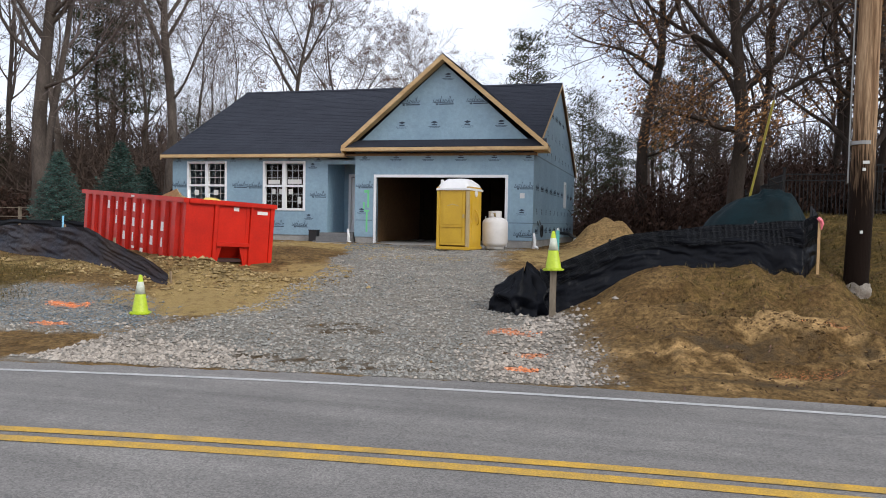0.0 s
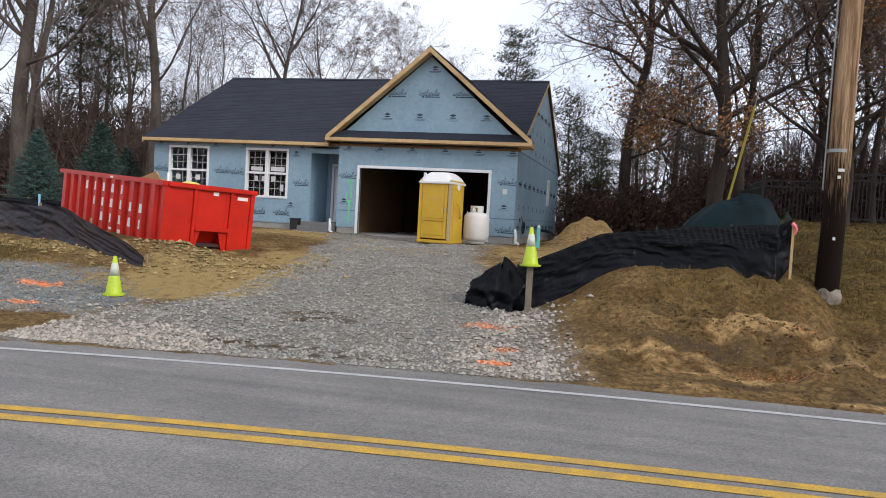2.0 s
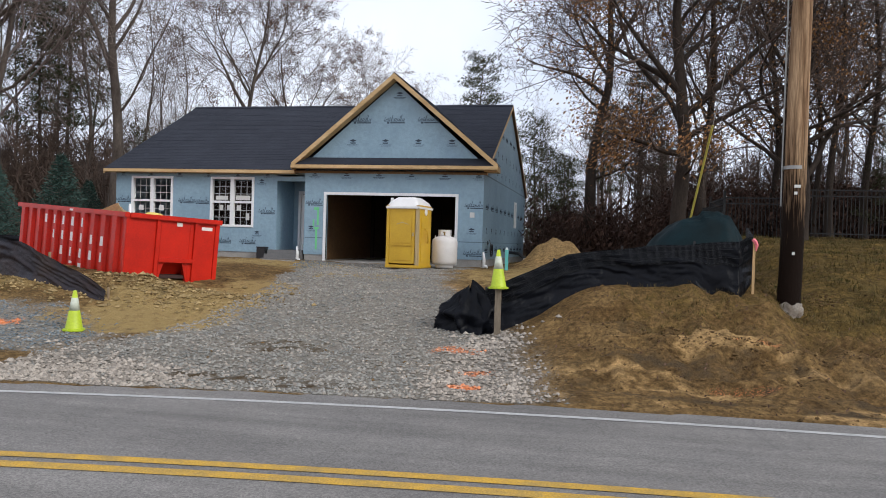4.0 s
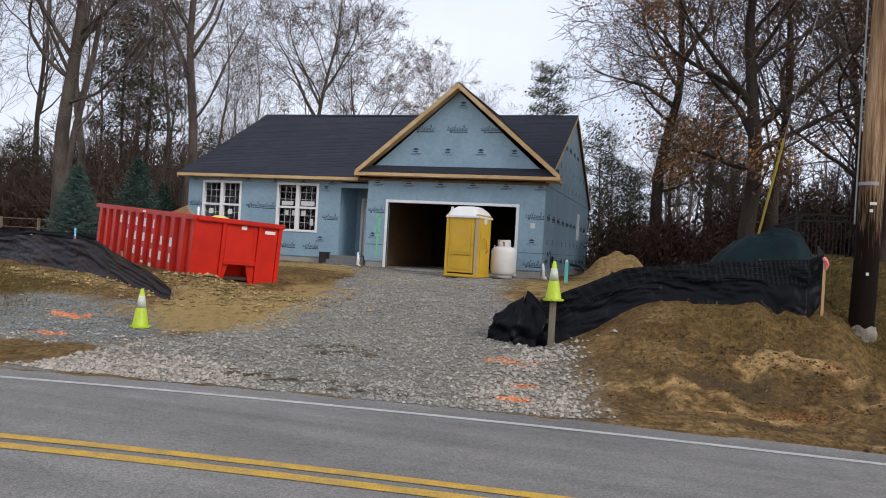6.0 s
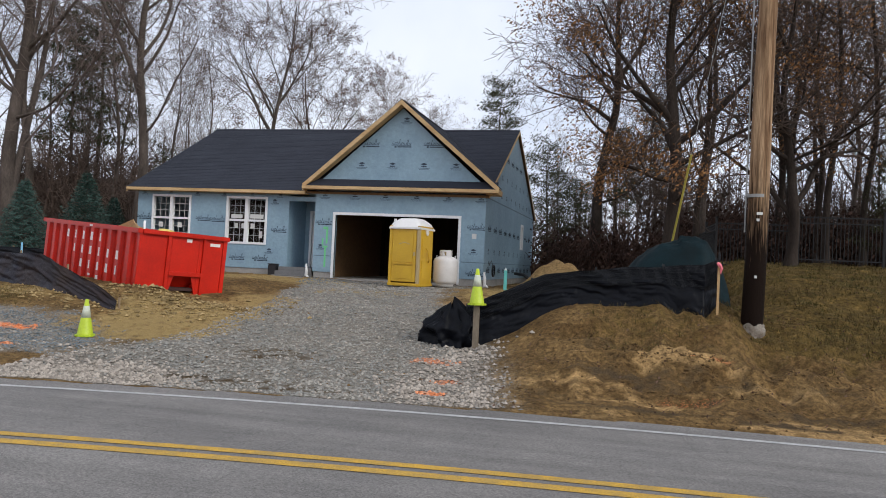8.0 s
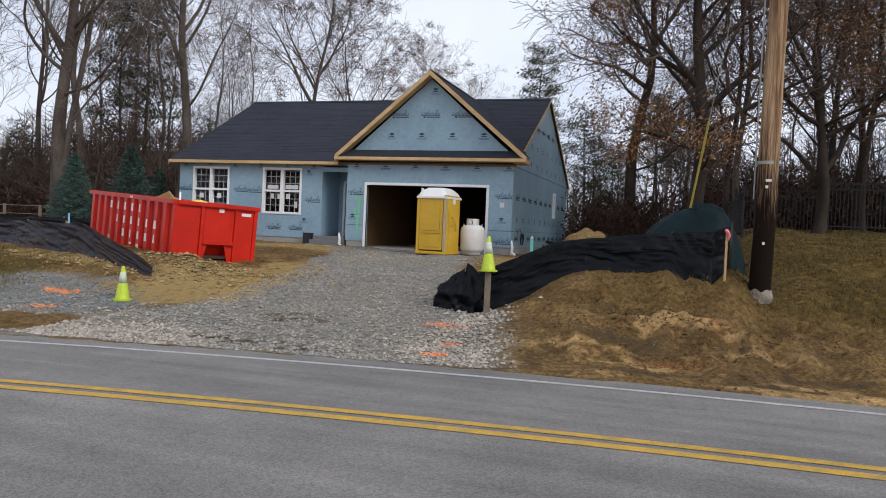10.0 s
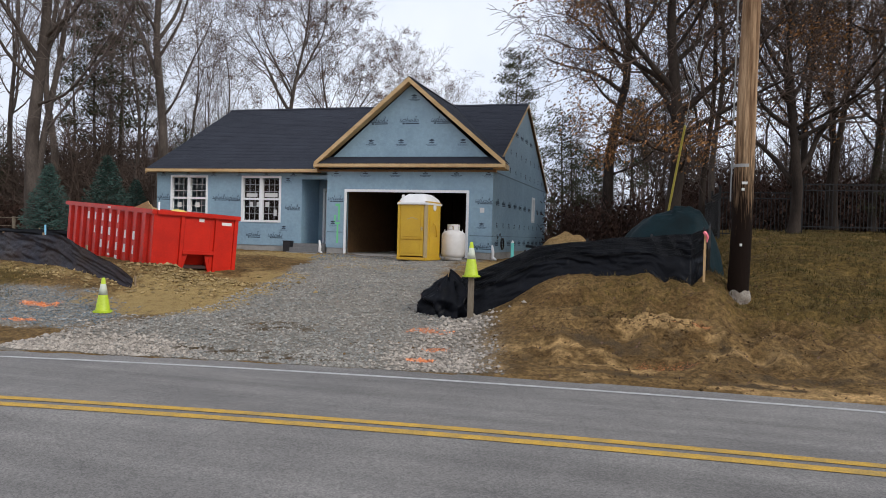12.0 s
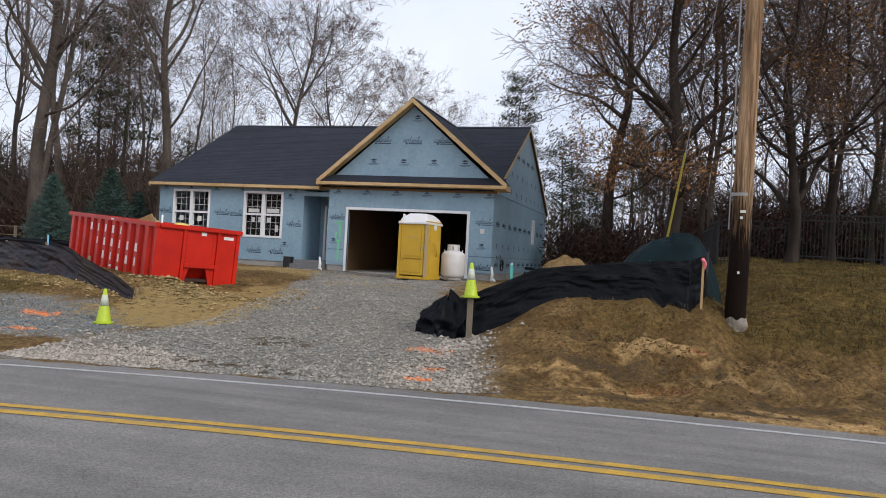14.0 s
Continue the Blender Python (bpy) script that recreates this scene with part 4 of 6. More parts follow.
# ---- portable toilet ----
mat_toilet = material("ochre_yellow_plastic", (0.6, 0.37, 0.025), 0.5, 0.12, 1.5, 30, 0.05, second=(0.52, 0.31, 0.02))
mat_toilet_post = material("tan_plastic_post", (0.45, 0.34, 0.17), 0.5, 0.1, 3, 30, 0.03)
mat_roof_white = material("milky_white_plastic", (0.74, 0.73, 0.72), 0.45, 0.08, 3, 30, 0.04)
tz = 1.16
toilet = thing("portable_toilet", "ochre yellow portable toilet with a milky white roof", "portable toilet", at=(-3.36, 20.9, tz), turn=-9)
part("skid_base", Geo().box(-0.56, 0.56, -0.6, 0.6, 0, 0.1), mat_toilet, toilet, bevel=0.02)
for s in (-1, 1):
    w = part("side_wall", Geo().box(s * 0.52 - 0.02, s * 0.52 + 0.02, -0.5, 0.52, 0.1, 1.98), mat_toilet, toilet, bevel=0.01)
    for z0, z1 in ((0.2, 0.85), (0.95, 1.6)):
        part("moulded_panel", Geo().box(s * 0.545 - 0.012, s * 0.545 + 0.012, -0.36, 0.4, z0, z1), mat_toilet, w, bevel=0.01)
    part("vent", Geo().lathe([(0.11, 0), (0.11, 0.02), (0.07, 0.03)], 18), mat_roof_white, w).matrix_basis = pose(s * 0.54, 0.02, 1.78, 0, 90 * s, 0)
part("back_wall", Geo().box(-0.5, 0.5, 0.5, 0.54, 0.1, 1.98), mat_toilet, toilet)
tdoor = part("door", Geo().box(-0.44, 0.42, -0.56, -0.52, 0.14, 1.92), mat_toilet, toilet, "moulded yellow door", bevel=0.012)
part("moulded_panel", Geo().box(-0.34, 0.32, -0.575, -0.555, 0.24, 0.68), mat_toilet, tdoor, bevel=0.012)
part("moulded_panel", Geo().box(-0.34, 0.32, -0.575, -0.555, 0.78, 1.78), mat_toilet, tdoor, bevel=0.012)
part("sill_bar", Geo().box(-0.4, 0.38, -0.59, -0.565, 0.7, 0.755), mat_toilet, tdoor, bevel=0.01)
part("emblem", Geo().prism([(-0.2, -0.582, 1.36), (0, -0.582, 1.42), (0.2, -0.582, 1.36), (0.2, -0.582, 1.38), (0, -0.582, 1.445), (-0.2, -0.582, 1.38)], (0, 0.006, 0)), mat_toilet_post, tdoor, "faint arched emblem")
for x, m_ in ((-0.5, mat_toilet), (0.49, mat_toilet_post)):
    part("corner_post", Geo().box(x - 0.055, x + 0.055, -0.57, -0.47, 0.08, 1.98), m_, toilet, bevel=0.015)
part("latch", Geo().box(0.34, 0.4, -0.6, -0.565, 1.0, 1.12), mat_toilet_post, tdoor, bevel=0.008)
handle = Geo().tube([(0.56, -0.1, 1.25), (0.64, -0.1, 1.2), (0.65, -0.02, 1.0), (0.62, 0.1, 0.85), (0.56, 0.15, 0.8)], 0.02, 8)
part("grab_handle", handle, mat_toilet, toilet, smooth=True)
rf = []
for j in range(13):
    v = -0.6 + 1.2 * j / 12
    row = []
    for i in range(13):
        u = -0.555 + 1.11 * i / 12
        k = max(abs(u) / 0.555, abs(v) / 0.6)
        row.append((u, v, 1.95 + 0.3 * (1 - k ** 3) - (0.06 if k > 0.99 else 0) + (0.02 if abs(abs(u) - 0.3) < 0.06 and k < 0.9 else 0)))
    rf.append(row)
troof = part("roof", Geo().sheet(rf), mat_roof_white, toilet, "domed milky white plastic roof", smooth=True)
part("rim", Geo().box(-0.565, 0.565, -0.61, -0.58, 1.86, 1.93).box(-0.565, 0.565, 0.58, 0.61, 1.86, 1.93).box(-0.565, -0.54, -0.58, 0.58, 1.86, 1.93).box(0.54, 0.565, -0.58, 0.58, 1.86, 1.93), mat_roof_white, troof, bevel=0.01)
part("vent_pipe", Geo().tube([(-0.45, -0.4, 1.9), (-0.45, -0.4, 2.2)], 0.05, 10), mat_roof_white, troof)

# ---- gas tank ----
mat_tank = material("white_tank_paint", (0.68, 0.66, 0.64), 0.4, 0.1, 3, 30, 0.04)
tank = thing("gas_tank", "tall white upright gas tank on the gravel", "gas tank", at=(-2.33, 21.6, 1.17))
part("body", Geo().lathe([(0.0, 0.06), (0.25, 0.07), (0.37, 0.12), (0.42, 0.22), (0.42, 0.84), (0.395, 0.93), (0.31, 1.0), (0.16, 1.04), (0.0, 1.05)], 32), mat_tank, tank, smooth=True)
part("foot_ring", Geo().lathe([(0.29, 0.0), (0.3, 0.0), (0.3, 0.2), (0.29, 0.2)], 28), mat_tank, tank, smooth=True)
collar = Geo()
for a in range(0, 300, 15):
    t0, t1 = radians(a + 30), radians(a + 45)
    lo = 1.17 if a % 90 in (30, 45, 60) else 1.0
    q = [(r * math.cos(t), r * math.sin(t), z) for t in (t0, t1) for r in (0.2, 0.22) for z in (lo, 1.24)]
    collar.add(q, [(0, 1, 3, 2), (4, 6, 7, 5), (0, 4, 5, 1), (2, 3, 7, 6), (1, 5, 7, 3), (0, 2, 6, 4)])
part("collar", collar, mat_tank, tank)
part("valve", Geo().lathe([(0.04, 1.06), (0.04, 1.14), (0.07, 1.15), (0.07, 1.19), (0, 1.2)], 12), plain("brass", (0.5, 0.36, 0.14), 0.35, 1.0), tank)
for s in (-1, 1):
    part("lifting_lug", Geo().box(s * 0.32 - 0.012, s * 0.32 + 0.012, -0.03, 0.03, 0.94, 1.06), mat_tank, tank, bevel=0.006)

# ---- traffic cones ----
mat_cone = material("lime_cone_plastic", (0.44, 0.56, 0.025), 0.5, 0.15, 5, 40, 0.03)
mat_band = material("reflective_band", (0.58, 0.62, 0.5), 0.4, 0.2, 8, 60, 0.03)


def cone(x, y, z, lean, label):
    c = thing("traffic_cone", label, "traffic cone", group="lime traffic cones")
    c.matrix_basis = pose(x, y, z, lean, lean * 0.6, 20)
    part("base", Geo().prism([(0.19 * math.cos(radians(a)), 0.19 * math.sin(radians(a)), 0) for a in (20, 45, 70, 110, 135, 160, 200, 225, 250, 290, 315, 340)], (0, 0, 0.035)), mat_cone, c, bevel=0.01)
    part("body", Geo().lathe([(0.15, 0.03), (0.14, 0.05), (0.028, 0.7), (0.0, 0.705)], 24), mat_cone, c, smooth=True)

    def r(z):
        return 0.14 - 0.112 * (z - 0.05) / 0.65 + 0.003
    for a, b in ((0.36, 0.58),):
        part("reflective_band", Geo().lathe([(r(a), a), (r(b), b)], 24), mat_band, c, "silver-white reflective band", smooth=True)
    return c


cone(-6.6, 9.75, ground_z(-6.6, 9.75) + 0.0, 1.5, "lime traffic cone with silver bands standing on gravel")
mat_grey_wood = material("weathered_wood", (0.24, 0.2, 0.15), 0.85, 0.35, 3, 40, 0.2, stretch=(1, 1, 0.2))
post = thing("wooden_post", "weathered square wooden post in the gravel edge", "post", at=(0.62, 11.5, 0))
part("shaft", Geo().box(-0.055, 0.055, -0.045, 0.045, ground_z(0.62, 11.5) - 0.1, 1.25), mat_grey_wood, post, bevel=0.008)
cone(0.62, 11.5, 1.2, -1.5, "lime traffic cone stuck on top of a wooden post")

# ---- silt fences ----
mat_silt = material("black_silt_fabric", (0.002, 0.0026, 0.0045), 0.3, 0.3, 3, 60, 0.3, second=(0.004, 0.005, 0.008), reach=0.02, spec=0.11)
mat_silt_pale = material("thin_silt_fabric", (0.012, 0.015, 0.026), 0.4, 0.3, 1.1, 60, 0.3, second=(0.032, 0.02, 0.017), spec=0.16)
mat_stake = material("hardwood_stake", (0.3, 0.22, 0.14), 0.85, 0.3, 3, 40, 0.2, stretch=(1, 1, 0.2))
mat_tarp = material("dark_green_tarp", (0.004, 0.016, 0.02), 0.65, 0.4, 2, 30, 0.3, second=(0.002, 0.008, 0.01), spec=0.12)


def chain(pts, n):
    """Evenly spaced points along a chain, with all their values."""
    p = np.array(pts, float)
    d = np.concatenate([[0], np.cumsum(np.hypot(*(p[1:, :2] - p[:-1, :2]).T))])
    s = np.linspace(0, d[-1], n)
    return [tuple(float(np.interp(q, d, p[:, i])) for i in range(p.shape[1])) for q in s]


def fence(name, label, pts, mat, posts, seed, sag=0.05, mesh_top=True, n=320):
    """pts: x, y, foot, top. A hanging sheet with folds, on stakes."""
    f = thing(name, label, "silt fence")
    c = chain(pts, n)
    rows = []
    for j in range(29):
        v = j / 28
        row = []
        for i, (x, y, z0, z1) in enumerate(c):
            q = Vector((x * 1.1 + v * 2.6, y, v * 2.4 + seed))
            fold = noise.fractal(q * 0.8, 1.0, 2.0, 3) * 0.05 + (noise.ridged_multi_fractal(q * 2.1, 1.0, 2.2, 4, 1.0, 2.0) - 0.9) * 0.036
            fold *= 0.35 + 0.65 * math.sin(math.pi * (0.1 + 0.8 * v))
            foot = min(z0, ground_z(x, y - 0.12)) - 0.05
            row.append((x, y + fold - 0.14 * (1 - v) ** 2, foot + (z1 - foot + sag * noise.noise(Vector((x * 1.3, y, seed + 9)))) * v))
        rows.append(row)
    part("fabric", Geo().sheet(rows), mat, f, smooth=True)
    cp = chain(pts, posts)
    for x, y, z0, z1 in cp:
        part("stake", Geo().box(x - 0.02, x + 0.02, y + 0.06, y + 0.1, z0 - 0.15, z1 + 0.05), mat_black_plastic if mesh_top else mat_stake, f, bevel=0.005)
    if mesh_top:
        g = Geo()
        for i in range(0, len(c) - 1):
            for v in (0.62, 0.74, 0.86, 0.97):
                j = int(v * 28)
                g.tube([Vector(rows[j][i]) + Vector((0, -0.015, 0)), Vector(rows[j][i + 1]) + Vector((0, -0.015, 0))], 0.004, 3, False)
            g.tube([Vector(rows[16][i]) + Vector((0, -0.015, 0)), Vector(rows[28][i]) + Vector((0, -0.015, 0))], 0.004, 3, False)
        part("wire_mesh", g, plain("dull_wire_" + name, (0.02, 0.022, 0.026), 0.5), f, "thin welded wire mesh")["kind"] = "stuff"
    return f


fence("silt_fence", "sagging black silt fence along the top of the bank", [(0.35, 11.85, 0.5, 1.15), (0.82, 11.98, 0.75, 1.38), (1.32, 12.15, 0.98, 1.62), (1.81, 12.3, 1.15, 1.82), (2.47, 12.45, 1.3, 1.95), (3.6, 12.3, 1.42, 2.07), (4.79, 12.1, 1.4, 2.17), (5.15, 12.7, 1.35, 2.3), (5.3, 13.8, 1.3, 2.42)], mat_silt, 6, 3)
fence("silt_fence", "torn black silt fence slumping down before the red container", [(-17.5, 13.6, 1.2, 1.75), (-14.5, 13.1, 1.18, 1.75), (-12.9, 12.8, 1.16, 1.72), (-11.5, 12.4, 1.12, 1.77), (-9.75, 12.0, 1.0, 1.75), (-8.9, 11.75, 0.92, 1.52), (-7.97, 11.5, 0.8, 1.18), (-7.14, 11.3, 0.7, 0.86)], mat_silt_pale, 7, 11, 0.08, False)
fence("silt_fence", "black silt fence standing behind the sand heap", [(-27, 19.5, 1.15, 1.82), (-20, 19.1, 1.15, 1.84), (-14.2, 18.8, 1.15, 1.8)], mat_silt, 5, 21, 0.06, False, 80)
# gathered end of the fabric, a crumpled heap
heap = []
for j in range(22):
    v = j / 21
    row = []
    for i in range(81):
        a = 2 * math.pi * i / 80
        r = (0.5 * (1 - v ** 2.2) + 0.03) * (1 + 0.5 * noise.ridged_multi_fractal(Vector((math.cos(a) * 1.6, math.sin(a) * 1.6, v * 2.2)), 1, 2.2, 4, 1, 2) - 0.5)
        row.append((0.05 + r * math.cos(a) * 1.15, 11.9 + r * math.sin(a) * 0.6, 0.3 + 0.92 * v + 0.16 * noise.noise(Vector((math.cos(a) * 1.5, math.sin(a) * 1.5, 4))) * v))
    heap.append(row)
thing("crumpled_fabric", "crumpled heap of black silt fabric by the post", "fabric", g=Geo().sheet(heap), mat=mat_silt, smooth=True)
# covered mound behind the fence
mound = []
for j in range(40):
    v = j / 39
    row = []
    for i in range(61):
        a = 2 * math.pi * i / 60
        r = 1.0 - v
        bump = 1 + 0.12 * noise.fractal(Vector((math.cos(a) * 1.2, math.sin(a) * 1.2, v)), 1, 2, 3)
        x, y = 4.9 + (0.95 if math.cos(a) > 0 else 1.9) * r * bump * math.cos(a), 15.2 + 1.2 * r * bump * math.sin(a)
        row.append((x, y, 0.95 + 1.8 * (1 - r ** 2.8) + 0.05 * noise.fractal(Vector((x * 4, y * 4, 2)), 1, 2, 3) + (0.1 if x > 4.6 else 0) * (1 - r)))
    mound.append(row)
thing("tarp_mound", "mound of spoil under a dark green mesh tarp", "tarp", g=Geo().sheet(mound), mat=mat_tarp, smooth=True)

# ---- stakes, pipes and cables ----
mat_pink = plain("pink_ribbon", (0.85, 0.2, 0.25), 0.6)
mat_pale_wood = material("new_wooden_stake", (0.5, 0.33, 0.17), 0.8, 0.25, 3, 40, 0.1)
mat_teal = plain("teal_plastic", (0.12, 0.5, 0.47), 0.5)
mat_pvc = plain("white_pvc", (0.75, 0.75, 0.74), 0.35)
st = thing("survey_stake", "pale wooden survey stake with a pink ribbon", "stake", at=(5.05, 12.15, 0))
part("shaft", Geo().prism([(-0.022, 0, 1.1), (0.022, 0, 1.1), (0.022, 0, 2.24), (-0.022, 0, 2.24)], (0, 0.015, 0)), mat_pale_wood, st)
part("ribbon", Geo().tube([(-0.03, -0.01, 2.22), (0.01, -0.03, 2.18), (0.04, -0.01, 2.12), (0.03, 0, 2.02)], [0.03, 0.035, 0.03, 0.01], 6), mat_pink, st, "faded pink ribbon")
st = thing("marker_post", "teal plastic marker post with a pale tip", "marker", at=(-0.35, 22.2, 1.1))
part("shaft", Geo().box(-0.055, 0.055, -0.02, 0.02, 0, 0.72), mat_teal, st, bevel=0.008)
part("tip", Geo().prism([(-0.055, -0.02, 0.72), (0.055, -0.02, 0.72), (0, -0.02, 0.82)], (0, 0.04, 0)), mat_pvc, st)
for x, y in ((-1.25, 23.2), (-8.1, 23.15)):
    p = thing("drain_pipe", "short white plastic drain pipe at the house corner", "pipe", at=(x, y, 1.1), group="white drain pipes")
    part("pipe", Geo().tube([(0, 0, 0), (0.02, 0, 0.35), (-0.02, 0.03, 0.6)], [0.06, 0.055, 0.03], 12), mat_pvc, p, smooth=True)
    part("elbow", Geo().tube([(0, 0, 0.1), (0.09, -0.05, 0.12), (0.14, -0.08, 0.06)], 0.05, 10), mat_pvc, p, smooth=True)
loops = [(0.28 * math.cos(a) * (1 - a / 60), -0.03 - a * 0.004, 0.75 + 0.22 * math.sin(a)) for a in np.linspace(0, 15, 70)]
cb = thing("cable_coil", "coil of black cable hanging on the side wall", "cable")
cb.matrix_basis = pose(XR + 0.1, 24.9, 1.0, 0, 0, 90)
part("coil", Geo().tube(loops, 0.016, 5), mat_black_plastic, cb, smooth=True)
part("lead", Geo().tube([(0.1, -0.02, 0.9), (-0.3, -0.02, 1.15), (-0.8, -0.02, 0.95), (-0.95, -0.02, 1.1)], 0.012, 5), mat_black_plastic, cb, smooth=True)
pf = thing("pipe_stub", "black corrugated pipe stub with a white end", "pipe", at=(-0.75, 30.5, 1.3))
part("pipe", Geo().tube([(-0.5, 0, 0.35), (0.1, -0.3, 0.3), (0.4, -0.6, 0.1)], 0.07, 10), mat_black_plastic, pf, smooth=True)
part("sleeve", Geo().tube([(0.4, -0.6, 0.1), (0.46, -0.66, -0.1)], 0.09, 10), mat_pvc, pf, smooth=True)
sb = thing("survey_stake", "short stake painted pale blue by the silt fence", "stake", at=(-12.6, 14.4, 1.15))
part("shaft", Geo().box(-0.025, 0.025, -0.01, 0.01, 0, 0.85), plain("pale_blue_paint", (0.25, 0.6, 0.85), 0.6), sb)

# ---- utility pole and its guy ----
mat_pole = material("weathered_pole_wood", (0.42, 0.28, 0.165), 0.85, 0.5, 2.2, 18, 0.5, second=(0.1, 0.05, 0.025), stretch=(4, 4, 0.22))
n_, k_ = mat_pole.node_tree.nodes, mat_pole.node_tree.links
last = n_["Principled BSDF"].inputs["Base Color"].links[0].from_socket
co = n_.new("ShaderNodeTexCoord")
sep = n_.new("ShaderNodeSeparateXYZ")
k_.new(co.outputs["Object"], sep.inputs[0])
wob = n_.new("ShaderNodeTexNoise")
mpp = n_.new("ShaderNodeMapping")
mpp.inputs["Scale"].default_value = (9, 9, 0.5)
k_.new(co.outputs["Object"], mpp.inputs[0])
k_.new(mpp.outputs[0], wob.inputs["Vector"])
ad = n_.new("ShaderNodeMath")
ad.operation = "MULTIPLY_ADD"
ad.inputs[1].default_value = 3.2
k_.new(wob.outputs["Fac"], ad.inputs[0])
k_.new(sep.outputs[2], ad.inputs[2])
mr = n_.new("ShaderNodeMapRange")
mr.inputs["From Min"].default_value, mr.inputs["From Max"].default_value = 3.3, 4.7
k_.new(ad.outputs[0], mr.inputs["Value"])
mx = n_.new("ShaderNodeMixRGB")
mx.inputs[1].default_value = (0.009, 0.0045, 0.0025, 1)
k_.new(mr.outputs[0], mx.inputs[0])
k_.new(last, mx.inputs[2])
k_.new(mx.outputs[0], n_["Principled BSDF"].inputs["Base Color"])
PX, PY = 5.68, 12.3
pz = ground_z(PX, PY)
pole = thing("utility_pole", "weathered wooden utility pole, dark with creosote below", "utility pole", at=(PX, PY, pz))
part("shaft", Geo().tube([(0.0 + 0.014 * z + 0.012 * math.sin(z), 0, z) for z in np.linspace(-0.8, 11, 24)], [0.2 - 0.006 * z for z in np.linspace(0, 11, 24)], 20), mat_pole, pole, smooth=True)
mat_metal = plain("galvanised_metal", (0.3, 0.3, 0.29), 0.55, 0.7)
part("band", Geo().lathe([(0.186, 2.45), (0.19, 2.45), (0.19, 2.51), (0.186, 2.51)], 20, (0.02, 0, 0)), mat_metal, pole, "thin metal band")
for z, w in ((2.12, 0.1), (2.0, 0.05), (0.95, 0.04)):
    part("tag", Geo().box(-0.02, -0.02 + w, -0.205, -0.195, z, z + 0.05), mat_paper, pole, "small pale tag")
part("conduit", Geo().tube([(-0.19, -0.03, 1.8), (-0.165, -0.03, 9)], 0.014, 6), mat_metal, pole)
mat_wrapfoot = material("dirty_white_plastic_sheet", (0.3, 0.27, 0.23), 0.8, 0.4, 6, 40, 0.4, second=(0.14, 0.11, 0.085))
foot = [[((0.215 + 0.05 * (1 - v) + 0.03 * noise.noise(Vector((a * 3, v * 3, 1)))) * math.cos(a), (0.215 + 0.05 * (1 - v) + 0.03 * noise.noise(Vector((a * 3, v * 3, 1)))) * math.sin(a), -0.2 + (0.3 + 0.06 * noise.noise(Vector((a * 2, 0, 6)))) * v) for a in np.linspace(0, 2 * math.pi, 33)] for v in np.linspace(0, 1, 7)]
part("foot_wrap", Geo().sheet(foot), mat_wrapfoot, pole, "torn white plastic round the foot", smooth=True)
gy = thing("guy_wire", "steel guy wire with a yellow plastic guard", "guy wire")
ga, gb = Vector((4.35, 16.6, 1.5)), Vector((PX + 0.03, PY + 0.1, pz + 10.3))
part("wire", Geo().tube([ga, gb], 0.008, 5), mat_metal, gy)
part("guard", Geo().tube([ga.lerp(gb, 0.06), ga.lerp(gb, 0.33)], 0.026, 8), plain("yellow_guard_plastic", (0.36, 0.3, 0.05), 0.6), gy, "dull yellow plastic guard")

# ---- iron fence on the rise ----
mat_iron = plain("black_powder_coat", (0.006, 0.006, 0.007), 0.75)
FY = 22.0
picket = mesh_of("picket", Geo().box(-0.009, 0.009, -0.009, 0.009, 0.08, 1.52), mat_iron)
post_me = mesh_of("post", Geo().box(-0.035, 0.035, -0.035, 0.035, -0.1, 1.66).box(-0.045, 0.045, -0.045, 0.045, 1.66, 1.69), mat_iron)
for b in range(6):
    x0 = 6.35 + b * 2.4
    fz = min(land(x0, FY), land(x0 + 2.4, FY)) + 0.02
    fp = thing("iron_fence", "black metal picket fence panel on the grass rise", "fence", at=(x0, FY, fz), group="iron fence panels")
    for x in ((0.0, 2.4) if b == 5 else (0.0,)):
        p = new("post", post_me)
        p.parent, p.location = fp, (x, 0, 0)
    for z in (0.15, 1.28, 1.46):
        part("rail", Geo().box(0.036, 2.364, -0.018, 0.018, z, z + 0.035), mat_iron, fp)
    for i in range(1, 22):
        p = new("picket", picket)
        p.parent, p.location = fp, (i * 2.4 / 22, 0, 0)
for b in range(3):
    fp = thing("iron_fence", "black metal picket fence panel on the grass rise", "fence", at=(6.35, FY + b * 2.4, land(6.35, FY) - 0.15 * b), turn=90, group="iron fence panels")
    p = new("post", post_me)
    p.parent, p.location = fp, (2.4, 0, 0)
    for z in (0.15, 1.28, 1.46):
        part("rail", Geo().box(0.036, 2.364, -0.018, 0.018, z, z + 0.035), mat_iron, fp)
    for i in range(1, 22):
        p = new("picket", picket)
        p.parent, p.location = fp, (i * 2.4 / 22, 0, 0)

# ---- neighbour's house and garden fence, far behind ----
mat_far_wall = material("brown_siding", (0.1, 0.085, 0.075), 0.9, 0.2, 1, 20, 0.1)
mat_far_roof = material("brown_shingles", (0.085, 0.075, 0.07), 0.9, 0.2, 1, 20, 0.1)
nb = thing("neighbour_house", "low brown house with a dark roof among trees", "house", at=(-34, 44, 1.0))
part("wall", Geo().box(-7, 7, 0, 9, 0, 3.2), mat_far_wall, nb)
part("roof", Geo().prism([(-7.5, -0.6, 3.1), (-7.5, 4.5, 6.6), (-7.5, 9.6, 3.1)], (15, 0, 0)), mat_far_roof, nb)
w = part("window", Geo().box(2, 3.4, -0.04, 0.0, 1.1, 2.4), mat_glass, nb)
